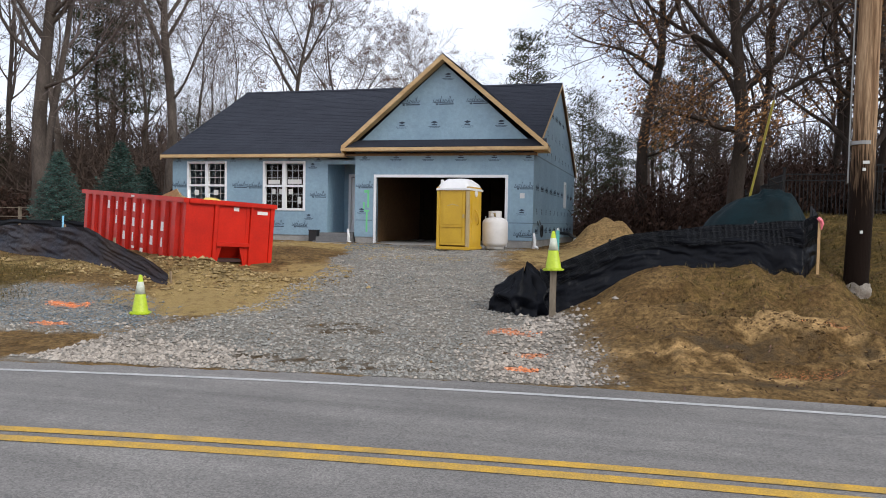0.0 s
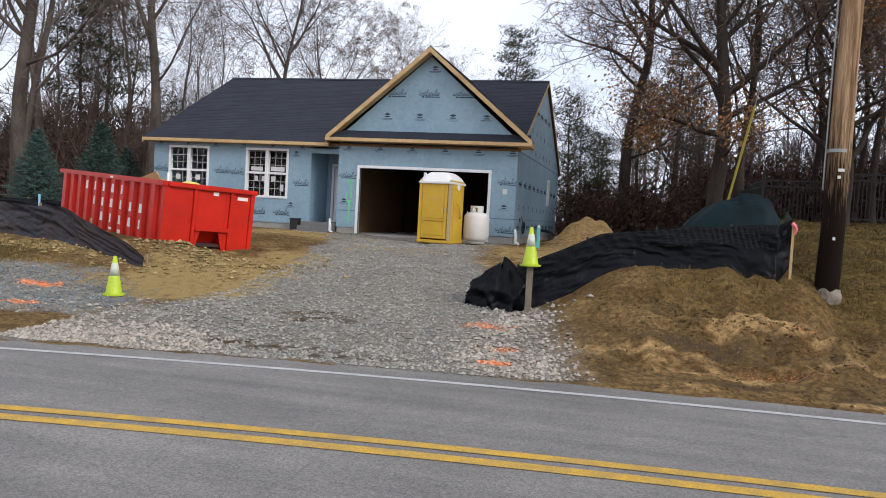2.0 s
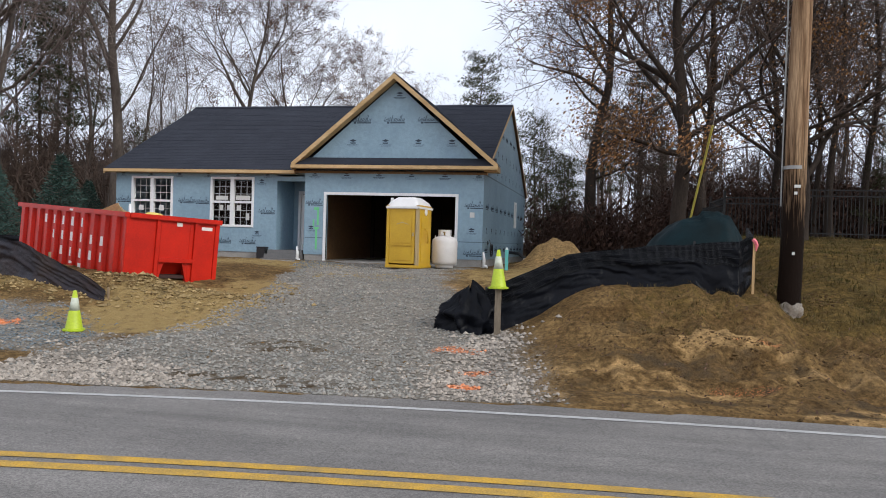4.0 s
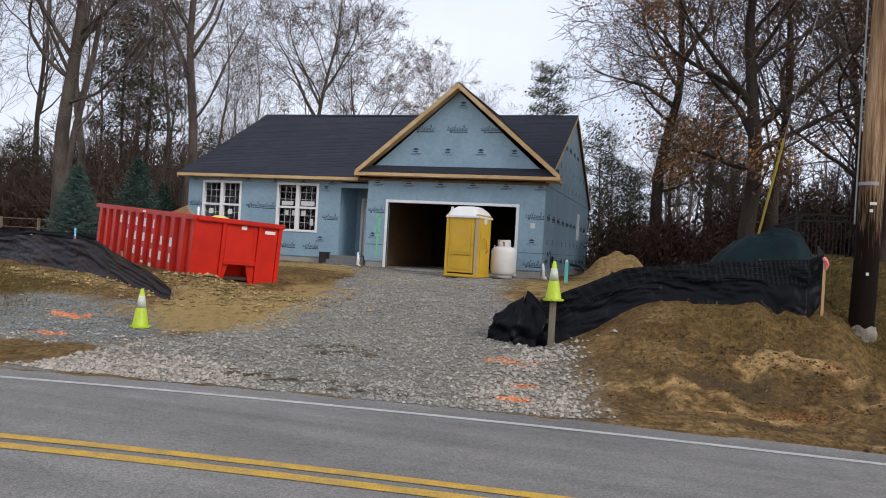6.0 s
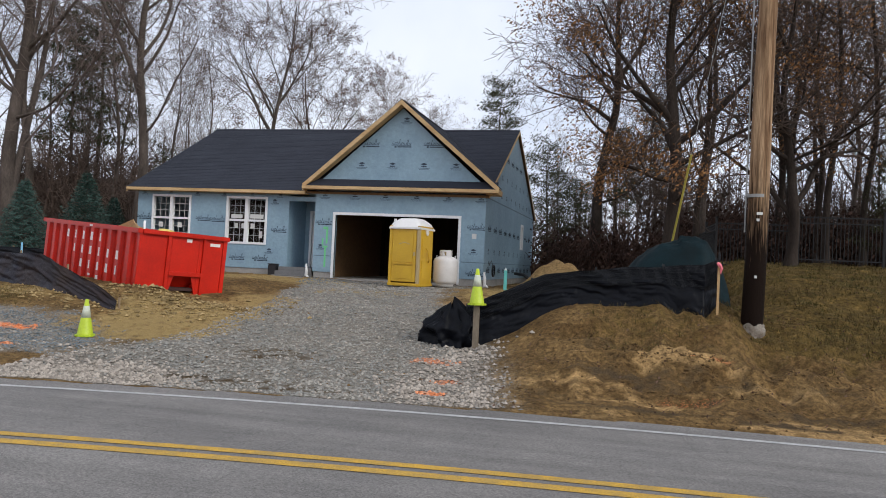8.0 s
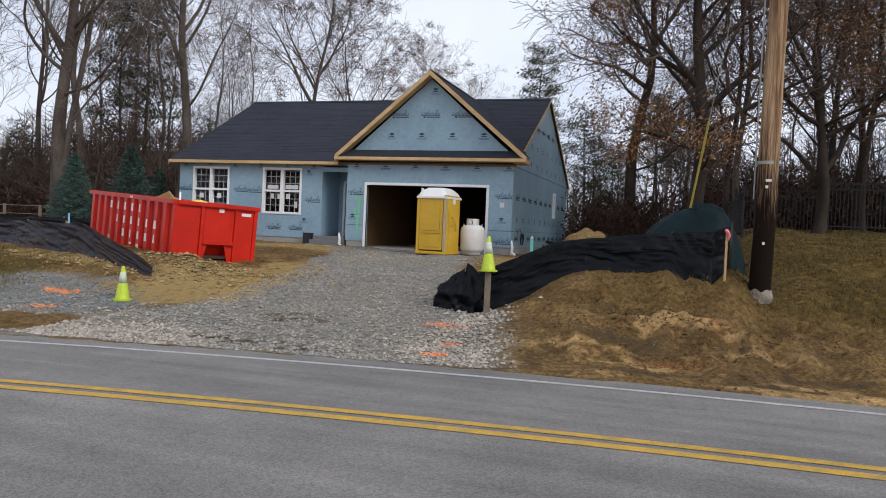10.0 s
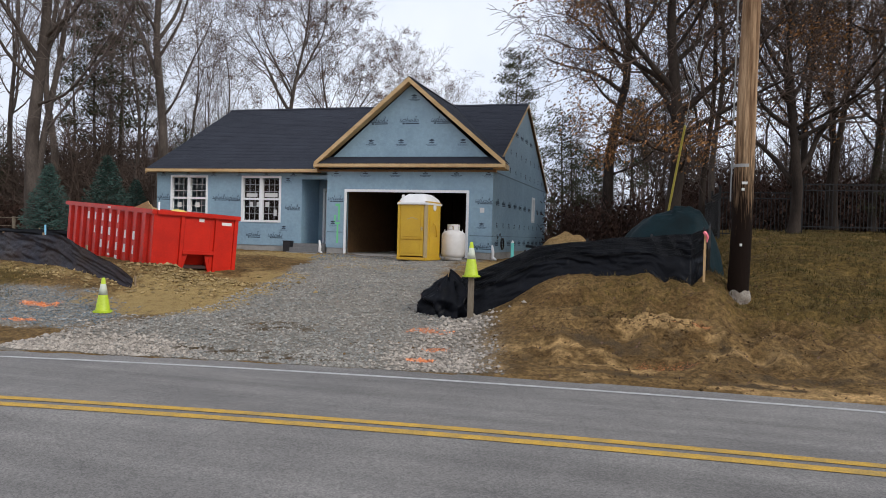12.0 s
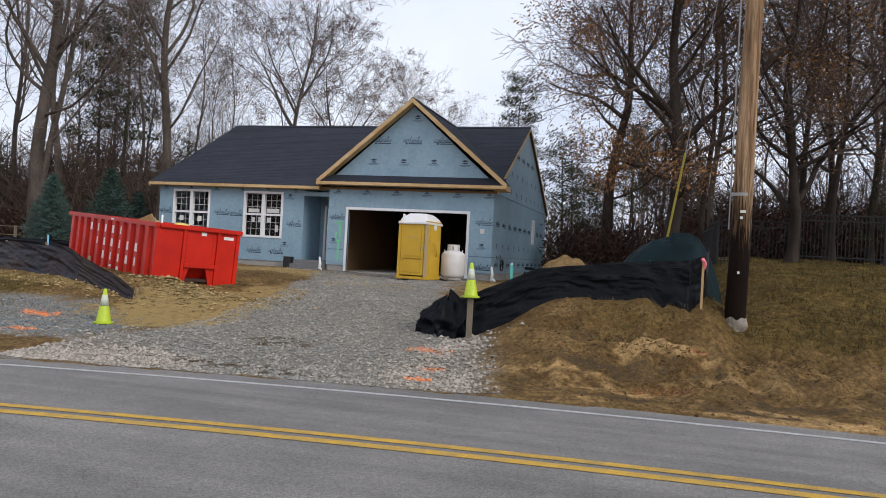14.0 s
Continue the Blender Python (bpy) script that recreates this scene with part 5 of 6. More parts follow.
part("window_frame", Geo().box(1.9, 2.0, -0.06, 0.0, 1.0, 2.5).box(3.4, 3.5, -0.06, 0.0, 1.0, 2.5).box(2, 3.4, -0.06, 0, 2.4, 2.5).box(2, 3.4, -0.06, 0, 1.0, 1.1), mat_white, w)
gf = thing("garden_fence", "low grey post and wire garden fence", "fence")
for i in range(9):
    part("post", Geo().box(-38 + i * 2.2, -37.9 + i * 2.2, 24.9, 25.0, 1.0, 2.35), mat_grey_wood, gf)
for z in (1.5, 1.9, 2.3):
    part("wire", Geo().tube([(-38, 24.95, z), (-20.3, 24.95, z)], 0.02, 4), mat_grey_wood, gf)

# ---- trees ----
mat_bark = material("grey_brown_bark", (0.11, 0.09, 0.077), 0.95, 0.35, 2.5, 25, 0.6, second=(0.055, 0.044, 0.037), stretch=(1, 1, 0.35))
mat_bark_dark = material("dark_bark", (0.05, 0.039, 0.032), 0.95, 0.35, 2.5, 25, 0.6, second=(0.026, 0.02, 0.017), stretch=(1, 1, 0.35))
mat_twig = material("bare_twigs", (0.15, 0.12, 0.108), 0.95, 0.25, 1, 20, 0.0)
mat_twig_dark = material("dark_bare_twigs", (0.1, 0.072, 0.058), 0.95, 0.25, 1, 20, 0.0)
mat_leaf = material("dry_brown_leaves", (0.25, 0.125, 0.05), 0.8, 0.3, 1, 20, 0.0, second=(0.16, 0.085, 0.035), islands=0.5)
mat_leaf_dull = material("dull_dead_leaves", (0.14, 0.085, 0.06), 0.85, 0.3, 1, 20, 0.0, second=(0.1, 0.06, 0.045), islands=0.4)
mat_needle = material("pine_needles", (0.052, 0.058, 0.028), 0.85, 0.3, 1, 20, 0.0, second=(0.034, 0.036, 0.019), islands=0.4)
mat_spruce = material("blue_spruce_needles", (0.055, 0.1, 0.085), 0.85, 0.3, 2, 20, 0.0, second=(0.03, 0.055, 0.045), islands=0.45)


def leaf(g, rng, p, s, w=0.5):
    a = Vector((rng.gauss(0, 1), rng.gauss(0, 1), rng.gauss(0, 1))).normalized()
    b = a.orthogonal().normalized()
    c = a.cross(b)
    g.add([p - b * s, p + c * s * w, p + b * s, p - c * s * w], [(0, 1, 2, 3)])


def grow(seed, height, r0, first=0.35, counts=(13, 7, 6, 4), angle=48, reach=0.42, lift=0.12, leaves=0, leaf_size=0.09, stout=1.0, sides=(10, 7, 4, 3, 3), thin=1.0, bends=(), limbs=(), patch=16, wild=1.0):
    """A broadleaf tree: the trunk with its limbs, their twigs, and what leaves are left.
    bends: (height, x, y) that the trunk passes. limbs: (height, bearing, rise, length, radius), bearing 0 to +x, 90 to +y."""
    rng = random.Random(seed)
    trunk, crown, foliage = Geo(), Geo(), Geo()
    tips = []
    segs, wander, rise = (14, 10, 7, 4, 2), (0.03, 0.085, 0.115, 0.17, 0.24), (0.03, lift, lift * 0.7, 0.05, 0.02)

    def spread(pts, dirs, radii, length, level):
        n = len(pts) - 1
        k = counts[level]
        turn = rng.uniform(0, 6.28)
        lo = first if level == 0 else 0.16
        for j in range(k):
            t = lo + (1 - lo) * (j + rng.uniform(0.1, 0.9)) / k
            i = min(n - 1, int(t * n))
            q, dq = pts[i].lerp(pts[i + 1], t * n - i), dirs[i + 1]
            turn += 2.4 + rng.uniform(-0.5, 0.5)
            side = dq.orthogonal().normalized()
            side = (side * math.cos(turn) + dq.cross(side) * math.sin(turn)).normalized()
            an = radians(angle + rng.uniform(-16, 16)) * (1 if level else 1.15 - 0.5 * t)
            nd = (dq * math.cos(an) + side * math.sin(an)).normalized()
            ratio = reach * (1.25 - 0.7 * (t - lo)) * rng.uniform(0.75, 1.15) if level == 0 else rng.uniform(0.4, 0.7) * (1.15 - 0.4 * t)
            branch(q, nd, length * ratio, radii[i] * rng.uniform(0.36, 0.56) * (stout if level < 2 else 1.0), level + 1)

    def branch(p, d, length, r, level, end=None):
        n = segs[level]
        pts, dirs, drift = [p], [d], Vector((0, 0, 0))
        for _ in range(n):
            drift = drift * 0.55 + Vector((rng.gauss(0, 1), rng.gauss(0, 1), rng.gauss(0, 0.7))) * wander[level] * wild
            d = (d + drift + Vector((0, 0, rise[level]))).normalized()
            p = p + d * (length / n)
            pts.append(p)
            dirs.append(d)
        end = end or (0.22 if level < 2 else 0.45)
        radii = [max(0.0085 * thin, r * (1 - (1 - end) * (i / n) ** 0.85)) for i in range(n + 1)]
        (trunk if level < 2 else crown).tube(pts, radii, sides[level], False)
        if level >= 3:
            tips.extend((pts[-1], pts[len(pts) // 2]))
        if level < len(counts):
            spread(pts, dirs, radii, length, level)

    n = segs[0] + 4
    shape = [(0.0, 0.0, 0.0)] + list(bends)
    hs, xs, ys = zip(*shape)
    lean = (rng.uniform(-0.02, 0.02), rng.uniform(-0.02, 0.02)) if not bends else (0, 0)
    pts, ph = [], rng.uniform(0, 6)
    for i in range(n + 1):
        z = height * i / n
        w = 0.012 * height * min(1.0, i / 4) * (0.5 if bends else 1.0)
        pts.append(Vector((float(np.interp(z, hs, xs)) + lean[0] * z + w * math.sin(z * 0.55 + ph), float(np.interp(z, hs, ys)) + lean[1] * z + w * math.cos(z * 0.43 + ph), z)))
    dirs = [(pts[min(n, i + 1)] - pts[max(0, i - 1)]).normalized() for i in range(n + 1)]
    radii = [max(0.02, r0 * (1 - 0.85 * (i / n) ** 0.9)) for i in range(n + 1)]
    radii[0] *= 1.35
    trunk.tube(pts, radii, sides[0], False)
    for z, bearing, up, length, r in limbs:
        i = min(n - 1, int(z / height * n))
        q = pts[i].lerp(pts[i + 1], z / height * n - i)
        b, e = radians(bearing), radians(up)
        branch(q, Vector((math.cos(b) * math.cos(e), math.sin(b) * math.cos(e), math.sin(e))), length, r, 1, 0.15)
    spread(pts, dirs, radii, height, 0)
    if leaves:
        picks = [rng.choice(tips) for _ in range(max(6, leaves // patch))]
        for _ in range(leaves):
            p = rng.choice(picks)
            leaf(foliage, rng, p + Vector((rng.gauss(0, 0.3), rng.gauss(0, 0.3), rng.gauss(0, 0.24))), leaf_size * rng.uniform(0.6, 1.3))
    return trunk, crown, foliage


def tree(kind, label, geos, mats, category="tree", group=""):
    t = thing(kind, label, category, group=group)
    for nm, gg, mt in zip(("trunk", "crown", "foliage"), geos, mats):
        if gg.f:
            part(nm, gg, mt, t, smooth=nm == "trunk")
    return t


def pine(seed, height, r0, bare=0.45, spread=2.6, tufts=260, clump=0.55):
    rng = random.Random(seed)
    trunk, crown, foliage = Geo(), Geo(), Geo()
    pts = [(0.12 * math.sin(z * 0.5 + seed), 0.1 * math.cos(z * 0.4), z) for z in np.linspace(0, height, 12)]
    trunk.tube(pts, [r0 * (1 - 0.85 * i / 11) for i in range(12)], 8, False)
    for i in range(34):
        t = bare + (1 - bare) * (i + rng.random()) / 34
        a = i * 2.4 + rng.uniform(-0.4, 0.4)
        ln = spread * (1.1 - 0.75 * ((t - bare) / (1 - bare))) * rng.uniform(0.6, 1.15)
        z = t * height
        p0 = Vector((0, 0, z))
        p2 = p0 + Vector((math.cos(a) * ln, math.sin(a) * ln, ln * rng.uniform(0.1, 0.45)))
        p1 = p0.lerp(p2, 0.5) - Vector((0, 0, 0.06 * ln))
        crown.tube([p0, p1, p2], [0.06, 0.04, 0.015], 4, False)
        for c in (p2, p1.lerp(p2, 0.5), p2 + Vector((rng.gauss(0, 0.4), rng.gauss(0, 0.4), 0.2))):
            for _ in range(tufts // 6):
                q = c + Vector((rng.gauss(0, clump), rng.gauss(0, clump), rng.gauss(0, clump * 0.45)))
                leaf(foliage, rng, q, rng.uniform(0.08, 0.18), 0.24)
    return trunk, crown, foliage


def spruce(seed, height, radius):
    rng = random.Random(seed)
    trunk, crown, foliage = Geo(), Geo(), Geo()
    trunk.tube([(0, 0, 0), (0, 0, height)], [0.09, 0.015], 8, False)
    n = 150
    for i in range(n):
        t = (i + rng.random()) / n
        z, ln = 0.12 + t * (height - 0.15), radius * (1 - t) ** 0.85 * rng.uniform(0.8, 1.1) + 0.08
        a = i * 2.39996
        d = Vector((math.cos(a), math.sin(a), 0))
        p = [Vector((0, 0, z)), Vector((0, 0, z)) + d * ln * 0.5 + Vector((0, 0, -0.04 * ln)), Vector((0, 0, z)) + d * ln + Vector((0, 0, 0.1 * ln))]
        crown.tube(p, [0.02, 0.014, 0.006], 3, False)
        s = d.cross(Vector((0, 0, 1)))
        for _ in range(int(26 + 60 * ln)):
            u = rng.uniform(0.15, 1.0)
            q = p[0].lerp(p[2], u) + s * rng.gauss(0, 0.13 * ln * (1.1 - u) + 0.05) + Vector((0, 0, rng.gauss(-0.03, 0.05)))
            w = (d * 0.7 + s * rng.gauss(0, 0.8) + Vector((0, 0, rng.uniform(-0.5, 0.5)))).normalized() * rng.uniform(0.07, 0.15)
            v = w.orthogonal().normalized() * 0.022
            foliage.add([q - v, q + v, q + w], [(0, 1, 2)])
    return trunk, crown, foliage


def put(src, x, y, size=1.0, turn=0.0, label="", dz=-0.1):
    t = copy_thing(src, pose(x, y, ground_z(x, y) + dz, 0, 0, turn) @ Matrix.Diagonal((size, size, size, 1)))
    return tagged(t, label)


def place(src, x, y, size=1.0, turn=0.0, dz=-0.1):
    src.matrix_basis = pose(x, y, ground_z(x, y) + dz, 0, 0, turn) @ Matrix.Diagonal((size, size, size, 1))


G1 = "bare woodland trees"
tall = tree("bare_tree", "tall bare grey-brown tree with an upright crown", grow(11, 24, 0.26, 0.32, (12, 6, 5, 3), 40, 0.24, 0.14, limbs=((9, 170, 68, 12, 0.13), (12, 20, 66, 10, 0.1))), (mat_bark, mat_twig, mat_leaf_dull), group=G1)
slim = tree("bare_tree", "slim bare tree with fine upright twigs", grow(12, 18, 0.14, 0.25, (14, 5, 5, 3), 40, 0.28, 0.18), (mat_bark, mat_twig, mat_leaf_dull), group=G1)
wide = tree("bare_tree", "spreading bare tree with a few dull leaves", grow(33, 18, 0.25, 0.36, (9, 7, 6, 3), 46, 0.42, 0.08, leaves=3200, leaf_size=0.07, stout=1.3), (mat_bark, mat_twig, mat_leaf_dull), group=G1)
oak = tree("oak_tree", "dark oak holding brown dead leaves", grow(24, 15, 0.2, 0.2, (11, 6, 6, 3), 58, 0.36, 0.06, leaves=7500, leaf_size=0.055, patch=40, wild=1.3), (mat_bark_dark, mat_twig_dark, mat_leaf), group="oaks on the rise")
oak_thin = tree("oak_tree", "dark bare oak with sparse brown leaves", grow(15, 17, 0.15, 0.2, (12, 6, 5, 3), 52, 0.34, 0.09, leaves=3000, leaf_size=0.055, patch=30, wild=1.3), (mat_bark_dark, mat_twig_dark, mat_leaf), group="oaks on the rise")
arch = tree("bare_tree", "bare tree with long drooping fine limbs", grow(16, 17, 0.18, 0.2, (13, 7, 6, 3), 52, 0.36, 0.1, leaves=700, leaf_size=0.06), (mat_bark_dark, mat_twig_dark, mat_leaf), group=G1)
lone = tree("bare_tree", "bare tree with rising limbs at the edge of the yard", grow(51, 17.5, 0.34, 0.5, (8, 11, 7, 4), 46, 0.26, 0.1, leaves=900, leaf_size=0.08, patch=40, bends=((5, 0.25, 0), (9, 0.9, 0), (13, 0.7, 0), (18, 1.0, 0)), limbs=((8.3, 165, 34, 4.6, 0.13), (9.2, 178, 50, 5, 0.11), (7.6, 200, 22, 3.4, 0.09), (5.6, 10, 28, 4.5, 0.1), (9.8, 120, 60, 6, 0.1), (10.5, 15, 52, 6, 0.11), (4.2, 350, 12, 4.5, 0.07), (11.2, 250, 40, 6, 0.08))), (mat_bark_dark, mat_twig_dark, mat_leaf), group=G1)
great_oak = tree("oak_tree", "broad oak with clumps of rust-brown dead leaves", grow(57, 13.5, 0.28, 0.4, (9, 7, 7, 4), 48, 0.24, 0.06, leaves=16000, leaf_size=0.055, patch=75, wild=1.25, stout=1.2, bends=((2, -0.05, 0), (4.2, 0.1, 0), (8, -0.15, 0), (14, 0.2, 0)), limbs=((3.9, 176, 8, 2.5, 0.12), (4.6, 120, 52, 5, 0.12), (5.0, 15, 32, 5.5, 0.13), (5.6, 190, 58, 4.6, 0.11), (4.3, 330, 25, 4.5, 0.1), (6.5, 60, 40, 5, 0.1), (3.2, 280, 8, 2.2, 0.05))), (mat_bark_dark, mat_twig_dark, mat_leaf), group="oaks on the rise")
forked = tree("oak_tree", "low-forked dark tree with sinuous limbs by the iron fence", grow(63, 10.5, 0.18, 0.25, (8, 7, 6, 4), 54, 0.4, 0.08, leaves=2600, leaf_size=0.055, patch=30, wild=1.6, stout=1.2, bends=((1.6, 0.1, 0), (3.2, 0.0, 0.1), (5.5, -0.35, 0), (11, 0.1, 0)), limbs=((1.5, 165, 62, 6.5, 0.09), (2.0, 20, 50, 6.5, 0.1), (3.0, 340, 28, 4.5, 0.08), (3.4, 190, 30, 4, 0.08), (4.2, 60, 45, 5, 0.08))), (mat_bark_dark, mat_twig_dark, mat_leaf), group="oaks on the rise")
twin = tree("bare_tree", "massive old tree with two stems and crooked limbs", grow(71, 21, 0.33, 0.34, (9, 7, 6, 4), 50, 0.28, 0.08, thin=1.2, bends=((6, 0.3, 0), (12, 0.5, 0), (21, 0.2, 0)), limbs=((1.5, 20, 80, 17, 0.18), (7, 200, 35, 6, 0.1), (8.5, 10, 30, 7, 0.1), (6.0, 350, 8, 6, 0.08), (9.5, 150, 55, 8, 0.13))), (mat_bark, mat_twig, mat_leaf_dull), group=G1)
mast = tree("bare_tree", "tall straight bare tree rising beside the roof", grow(77, 25, 0.33, 0.4, (10, 6, 6, 4), 44, 0.26, 0.12, thin=1.2, bends=((9, 0.1, 0), (14, -0.2, 0), (25, 0, 0)), limbs=((9.0, 182, 66, 12, 0.16), (10.5, 15, 50, 9, 0.1), (7.2, 5, 36, 7, 0.08), (12, 160, 52, 8, 0.1), (11.5, 30, 62, 9, 0.12))), (mat_bark, mat_twig, mat_leaf_dull), group=G1)
vase = tree("bare_tree", "vase-shaped bare tree with small pinkish-brown leaves", grow(83, 25, 0.36, 0.52, (8, 7, 6, 4), 44, 0.34, 0.07, leaves=5000, leaf_size=0.1, patch=60, thin=1.9, bends=((10, 0.2, 0), (15, 1.2, 0), (25, 2.6, 0)), limbs=((12.5, 165, 48, 11, 0.2), (14.0, 172, 60, 10, 0.15), (15.5, 20, 45, 9, 0.14), (9.5, 160, 42, 8, 0.12), (10.5, 15, 40, 7, 0.1))), (mat_bark, mat_twig, mat_leaf_dull), group=G1)
pine_a = tree("pine_tree", "dark green pine with a bare lower trunk", pine(5, 17, 0.16, 0.4, 2.8, 480, 0.42), (mat_bark_dark, mat_twig_dark, mat_needle), group="pines behind the house")
pine_b = tree("pine_tree", "dull brownish-green pine behind the house", pine(6, 12, 0.12, 0.12, 2.6, 330, 0.55), (mat_bark_dark, mat_twig_dark, mat_needle), group="pines behind the house")
spruce_a = tree("spruce_tree", "young blue-green spruce beside the house", spruce(3, 3.8, 1.5), (mat_bark, mat_twig, mat_spruce), group="young spruces")
place(spruce_a, -17.5, 22.6, 1.0, 0)
put(spruce_a, -19.3, 21.4, 0.88, 100)
put(spruce_a, -22.0, 30.0, 0.9, 200)

# big trees that stand singly
place(twin, -21.4, 22.6, 1.0, 0)
place(mast, -22.8, 32.9, 1.0, 0)
place(vase, -30.0, 61.5, 1.0, 0)
put(vase, -26.2, 66.0, 0.78, 200)
put(vase, -19.6, 66.5, 0.66, 90)
place(lone, 2.25, 34.0, 1.0, 0)
place(great_oak, 4.85, 21.0, 1.0, 0)
place(forked, 8.45, 21.6, 1.0, 0)
place(tall, -30.5, 33, 1.0, 40)
place(wide, -14.5, 66, 0.72, 20)
place(arch, 10.5, 33.5, 1.0, 160)
place(oak, 14.5, 29.5, 1.0, 75)
place(oak_thin, 10.8, 26.6, 0.95, 0)
place(slim, -27, 36, 1.05, 0)
place(pine_a, -8.6, 72, 1.18, 0)
place(pine_b, -1.2, 47, 0.8, 0)
rt = random.Random(77)
for x, y, s, src in ((-41, 36, 1.0, slim), (-46, 45, 1.1, tall), (-25.5, 44, 0.85, slim), (-29.5, 46, 0.95, slim), (-37, 50, 1.1, slim), (-44, 54, 1.1, wide), (-36, 58, 1.0, slim), (-10.5, 68, 0.6, wide), (-2, 70, 0.68, slim), (-40, 62, 0.9, wide), (-33, 41, 0.9, slim), (-39, 44, 1.0, slim)):
    put(src, x, y, s * rt.uniform(0.93, 1.07), rt.uniform(0, 360))
for x, y, s, src in ((5.2, 44, 0.8, oak_thin), (14, 40, 1.15, oak_thin), (12, 37, 1.1, oak), (17.5, 34, 1.1, oak), (11.6, 31, 0.9, oak_thin), (23, 30, 1.1, oak), (3.5, 55, 0.75, arch), (18, 48, 1.2, slim), (30, 48, 1.2, oak_thin), (20, 38, 1.2, oak), (26, 36, 1.2, oak_thin), (6.1, 25, 0.85, oak_thin), (6.75, 28, 0.9, slim), (12.6, 28.4, 1.0, oak_thin), (15.5, 25.5, 0.9, arch)):
    put(src, x, y, s * rt.uniform(0.95, 1.05), rt.uniform(0, 360))
for x, y, s, src in ((1.0, 50, 0.75, pine_b), (3.4, 52, 0.55, pine_a), (-0.2, 43.5, 0.72, pine_b), (0.9, 44.5, 0.68, pine_b), (-33.5, 40, 0.85, pine_a), (-30.2, 46, 0.95, pine_b), (-31.5, 54, 1.05, pine_b), (-35.5, 45, 1.05, pine_a), (6.5, 58, 0.7, pine_a), (-47, 34, 0.9, pine_b), (12.9, 26.6, 0.42, pine_b), (15.2, 27.6, 0.5, pine_b), (18.5, 29, 0.55, pine_b), (-27.5, 56, 0.85, pine_b), (-38, 36, 0.7, pine_b)):
    put(src, x, y, s * rt.uniform(0.95, 1.05), rt.uniform(0, 360))

# woods in the distance, brush below them
rw = random.Random(8)
far = Geo()
for _ in range(520):
    x, y = rw.uniform(-95, 75), rw.uniform(64, 105)
    h = rw.uniform(7, 13) * (0.75 if -22 < x < 3 else 1.15)
    z0 = land(x, y) - 0.2
    lx = rw.uniform(-0.8, 0.8)
    top = Vector((x + lx, y, z0 + h))
    far.tube([(x, y, z0), (x + lx * 0.4, y, z0 + h * 0.5), top], [0.14, 0.09, 0.02], 4, False)
    for _ in range(16):
        t = rw.uniform(0.3, 1.0)
        p = Vector((x, y, z0)).lerp(top, t)
        d = Vector((rw.uniform(-1, 1), rw.uniform(-1, 1), rw.uniform(0.5, 1.3))).normalized() * rw.uniform(1.0, 3.0) * (1.25 - 0.8 * t)
        q = p + d
        far.tube([p, q], [0.045, 0.015], 3, False)
        for _ in range(3):
            b = p.lerp(q, rw.uniform(0.3, 0.9))
            far.tube([b, b + Vector((rw.uniform(-1, 1), rw.uniform(-1, 1), rw.uniform(0, 1.2))) * 0.8], [0.022, 0.012], 3, False)
thing("distant_woods", "bare grey-brown woods in the distance", "woods", g=far, mat=mat_twig, kind="stuff")
near = Geo()
for i in range(820):
    x, y = (rw.uniform(-52, -23), rw.uniform(33, 47)) if i >= 620 else (rw.uniform(3, 62), rw.uniform(40, 72)) if i % 5 < 3 else (rw.uniform(-85, -25), rw.uniform(44, 70))
    if x > 3 and x < 0.2 * y - 4:
        continue
    h, z0 = rw.uniform(3, 8), land(x, y) - 0.2
    lx = rw.uniform(-1, 1)
    top = Vector((x + lx, y, z0 + h))
    near.tube([(x, y, z0), (x + lx * 0.3, y, z0 + h * 0.5), top], [rw.uniform(0.06, 0.16), 0.07, 0.02], 4, False)
    for _ in range(22):
        t = rw.uniform(0.12, 1.0)
        p = Vector((x, y, z0)).lerp(top, t)
        q = p + Vector((rw.uniform(-1, 1), rw.uniform(-1, 1), rw.uniform(0.1, 1.1))).normalized() * rw.uniform(1.0, 3.4) * (1.25 - 0.8 * t)
        near.tube([p, q], [0.035, 0.014], 3, False)
        for _ in range(4):
            b = p.lerp(q, rw.uniform(0.25, 0.95))
            near.tube([b, b + Vector((rw.uniform(-1, 1), rw.uniform(-1, 1), rw.uniform(-0.2, 1.1))) * 0.9], [0.018, 0.01], 3, False)
        if rw.random() < 0.45:
            leaf(near, rw, q, 0.09)
thing("thicket", "dense brown thicket of young bare trees", "woods", g=near, mat=mat_twig_dark, kind="stuff")
mat_brush = material("reddish_brush", (0.07, 0.04, 0.03), 0.9, 0.3, 0.5, 20, 0.0, second=(0.035, 0.022, 0.018), islands=0.4)
brush = Geo()
for i in range(17000):
    x, y = (rw.uniform(-70, 50), rw.uniform(40, 62)) if i < 10000 else (rw.uniform(-0.5, 26), rw.uniform(31, 42)) if i < 14000 else (rw.uniform(-48, -19), rw.uniform(32, 44))
    if -18 < x < 0 and y < 46:
        continue
    z0 = land(x, y)
    h = rw.uniform(0.8, 4.2) * (1.0 if x > 0 else 0.8) * (0.75 if i >= 10000 else 1.0)
    d = Vector((rw.gauss(0, 0.3), rw.gauss(0, 0.3), 1))
    p = Vector((x, y, z0))
    brush.tube([p, p + d * h * 0.6, p + d * h + Vector((rw.gauss(0, 0.3), 0, 0))], [0.025, 0.018, 0.01], 3, False)
    for _ in range(3 if i < 10000 else 9):
        leaf(brush, rw, p + d * h * rw.uniform(0.2, 1.0) + Vector((rw.gauss(0, 0.3), rw.gauss(0, 0.3), 0)), rw.uniform(0.06, 0.16))
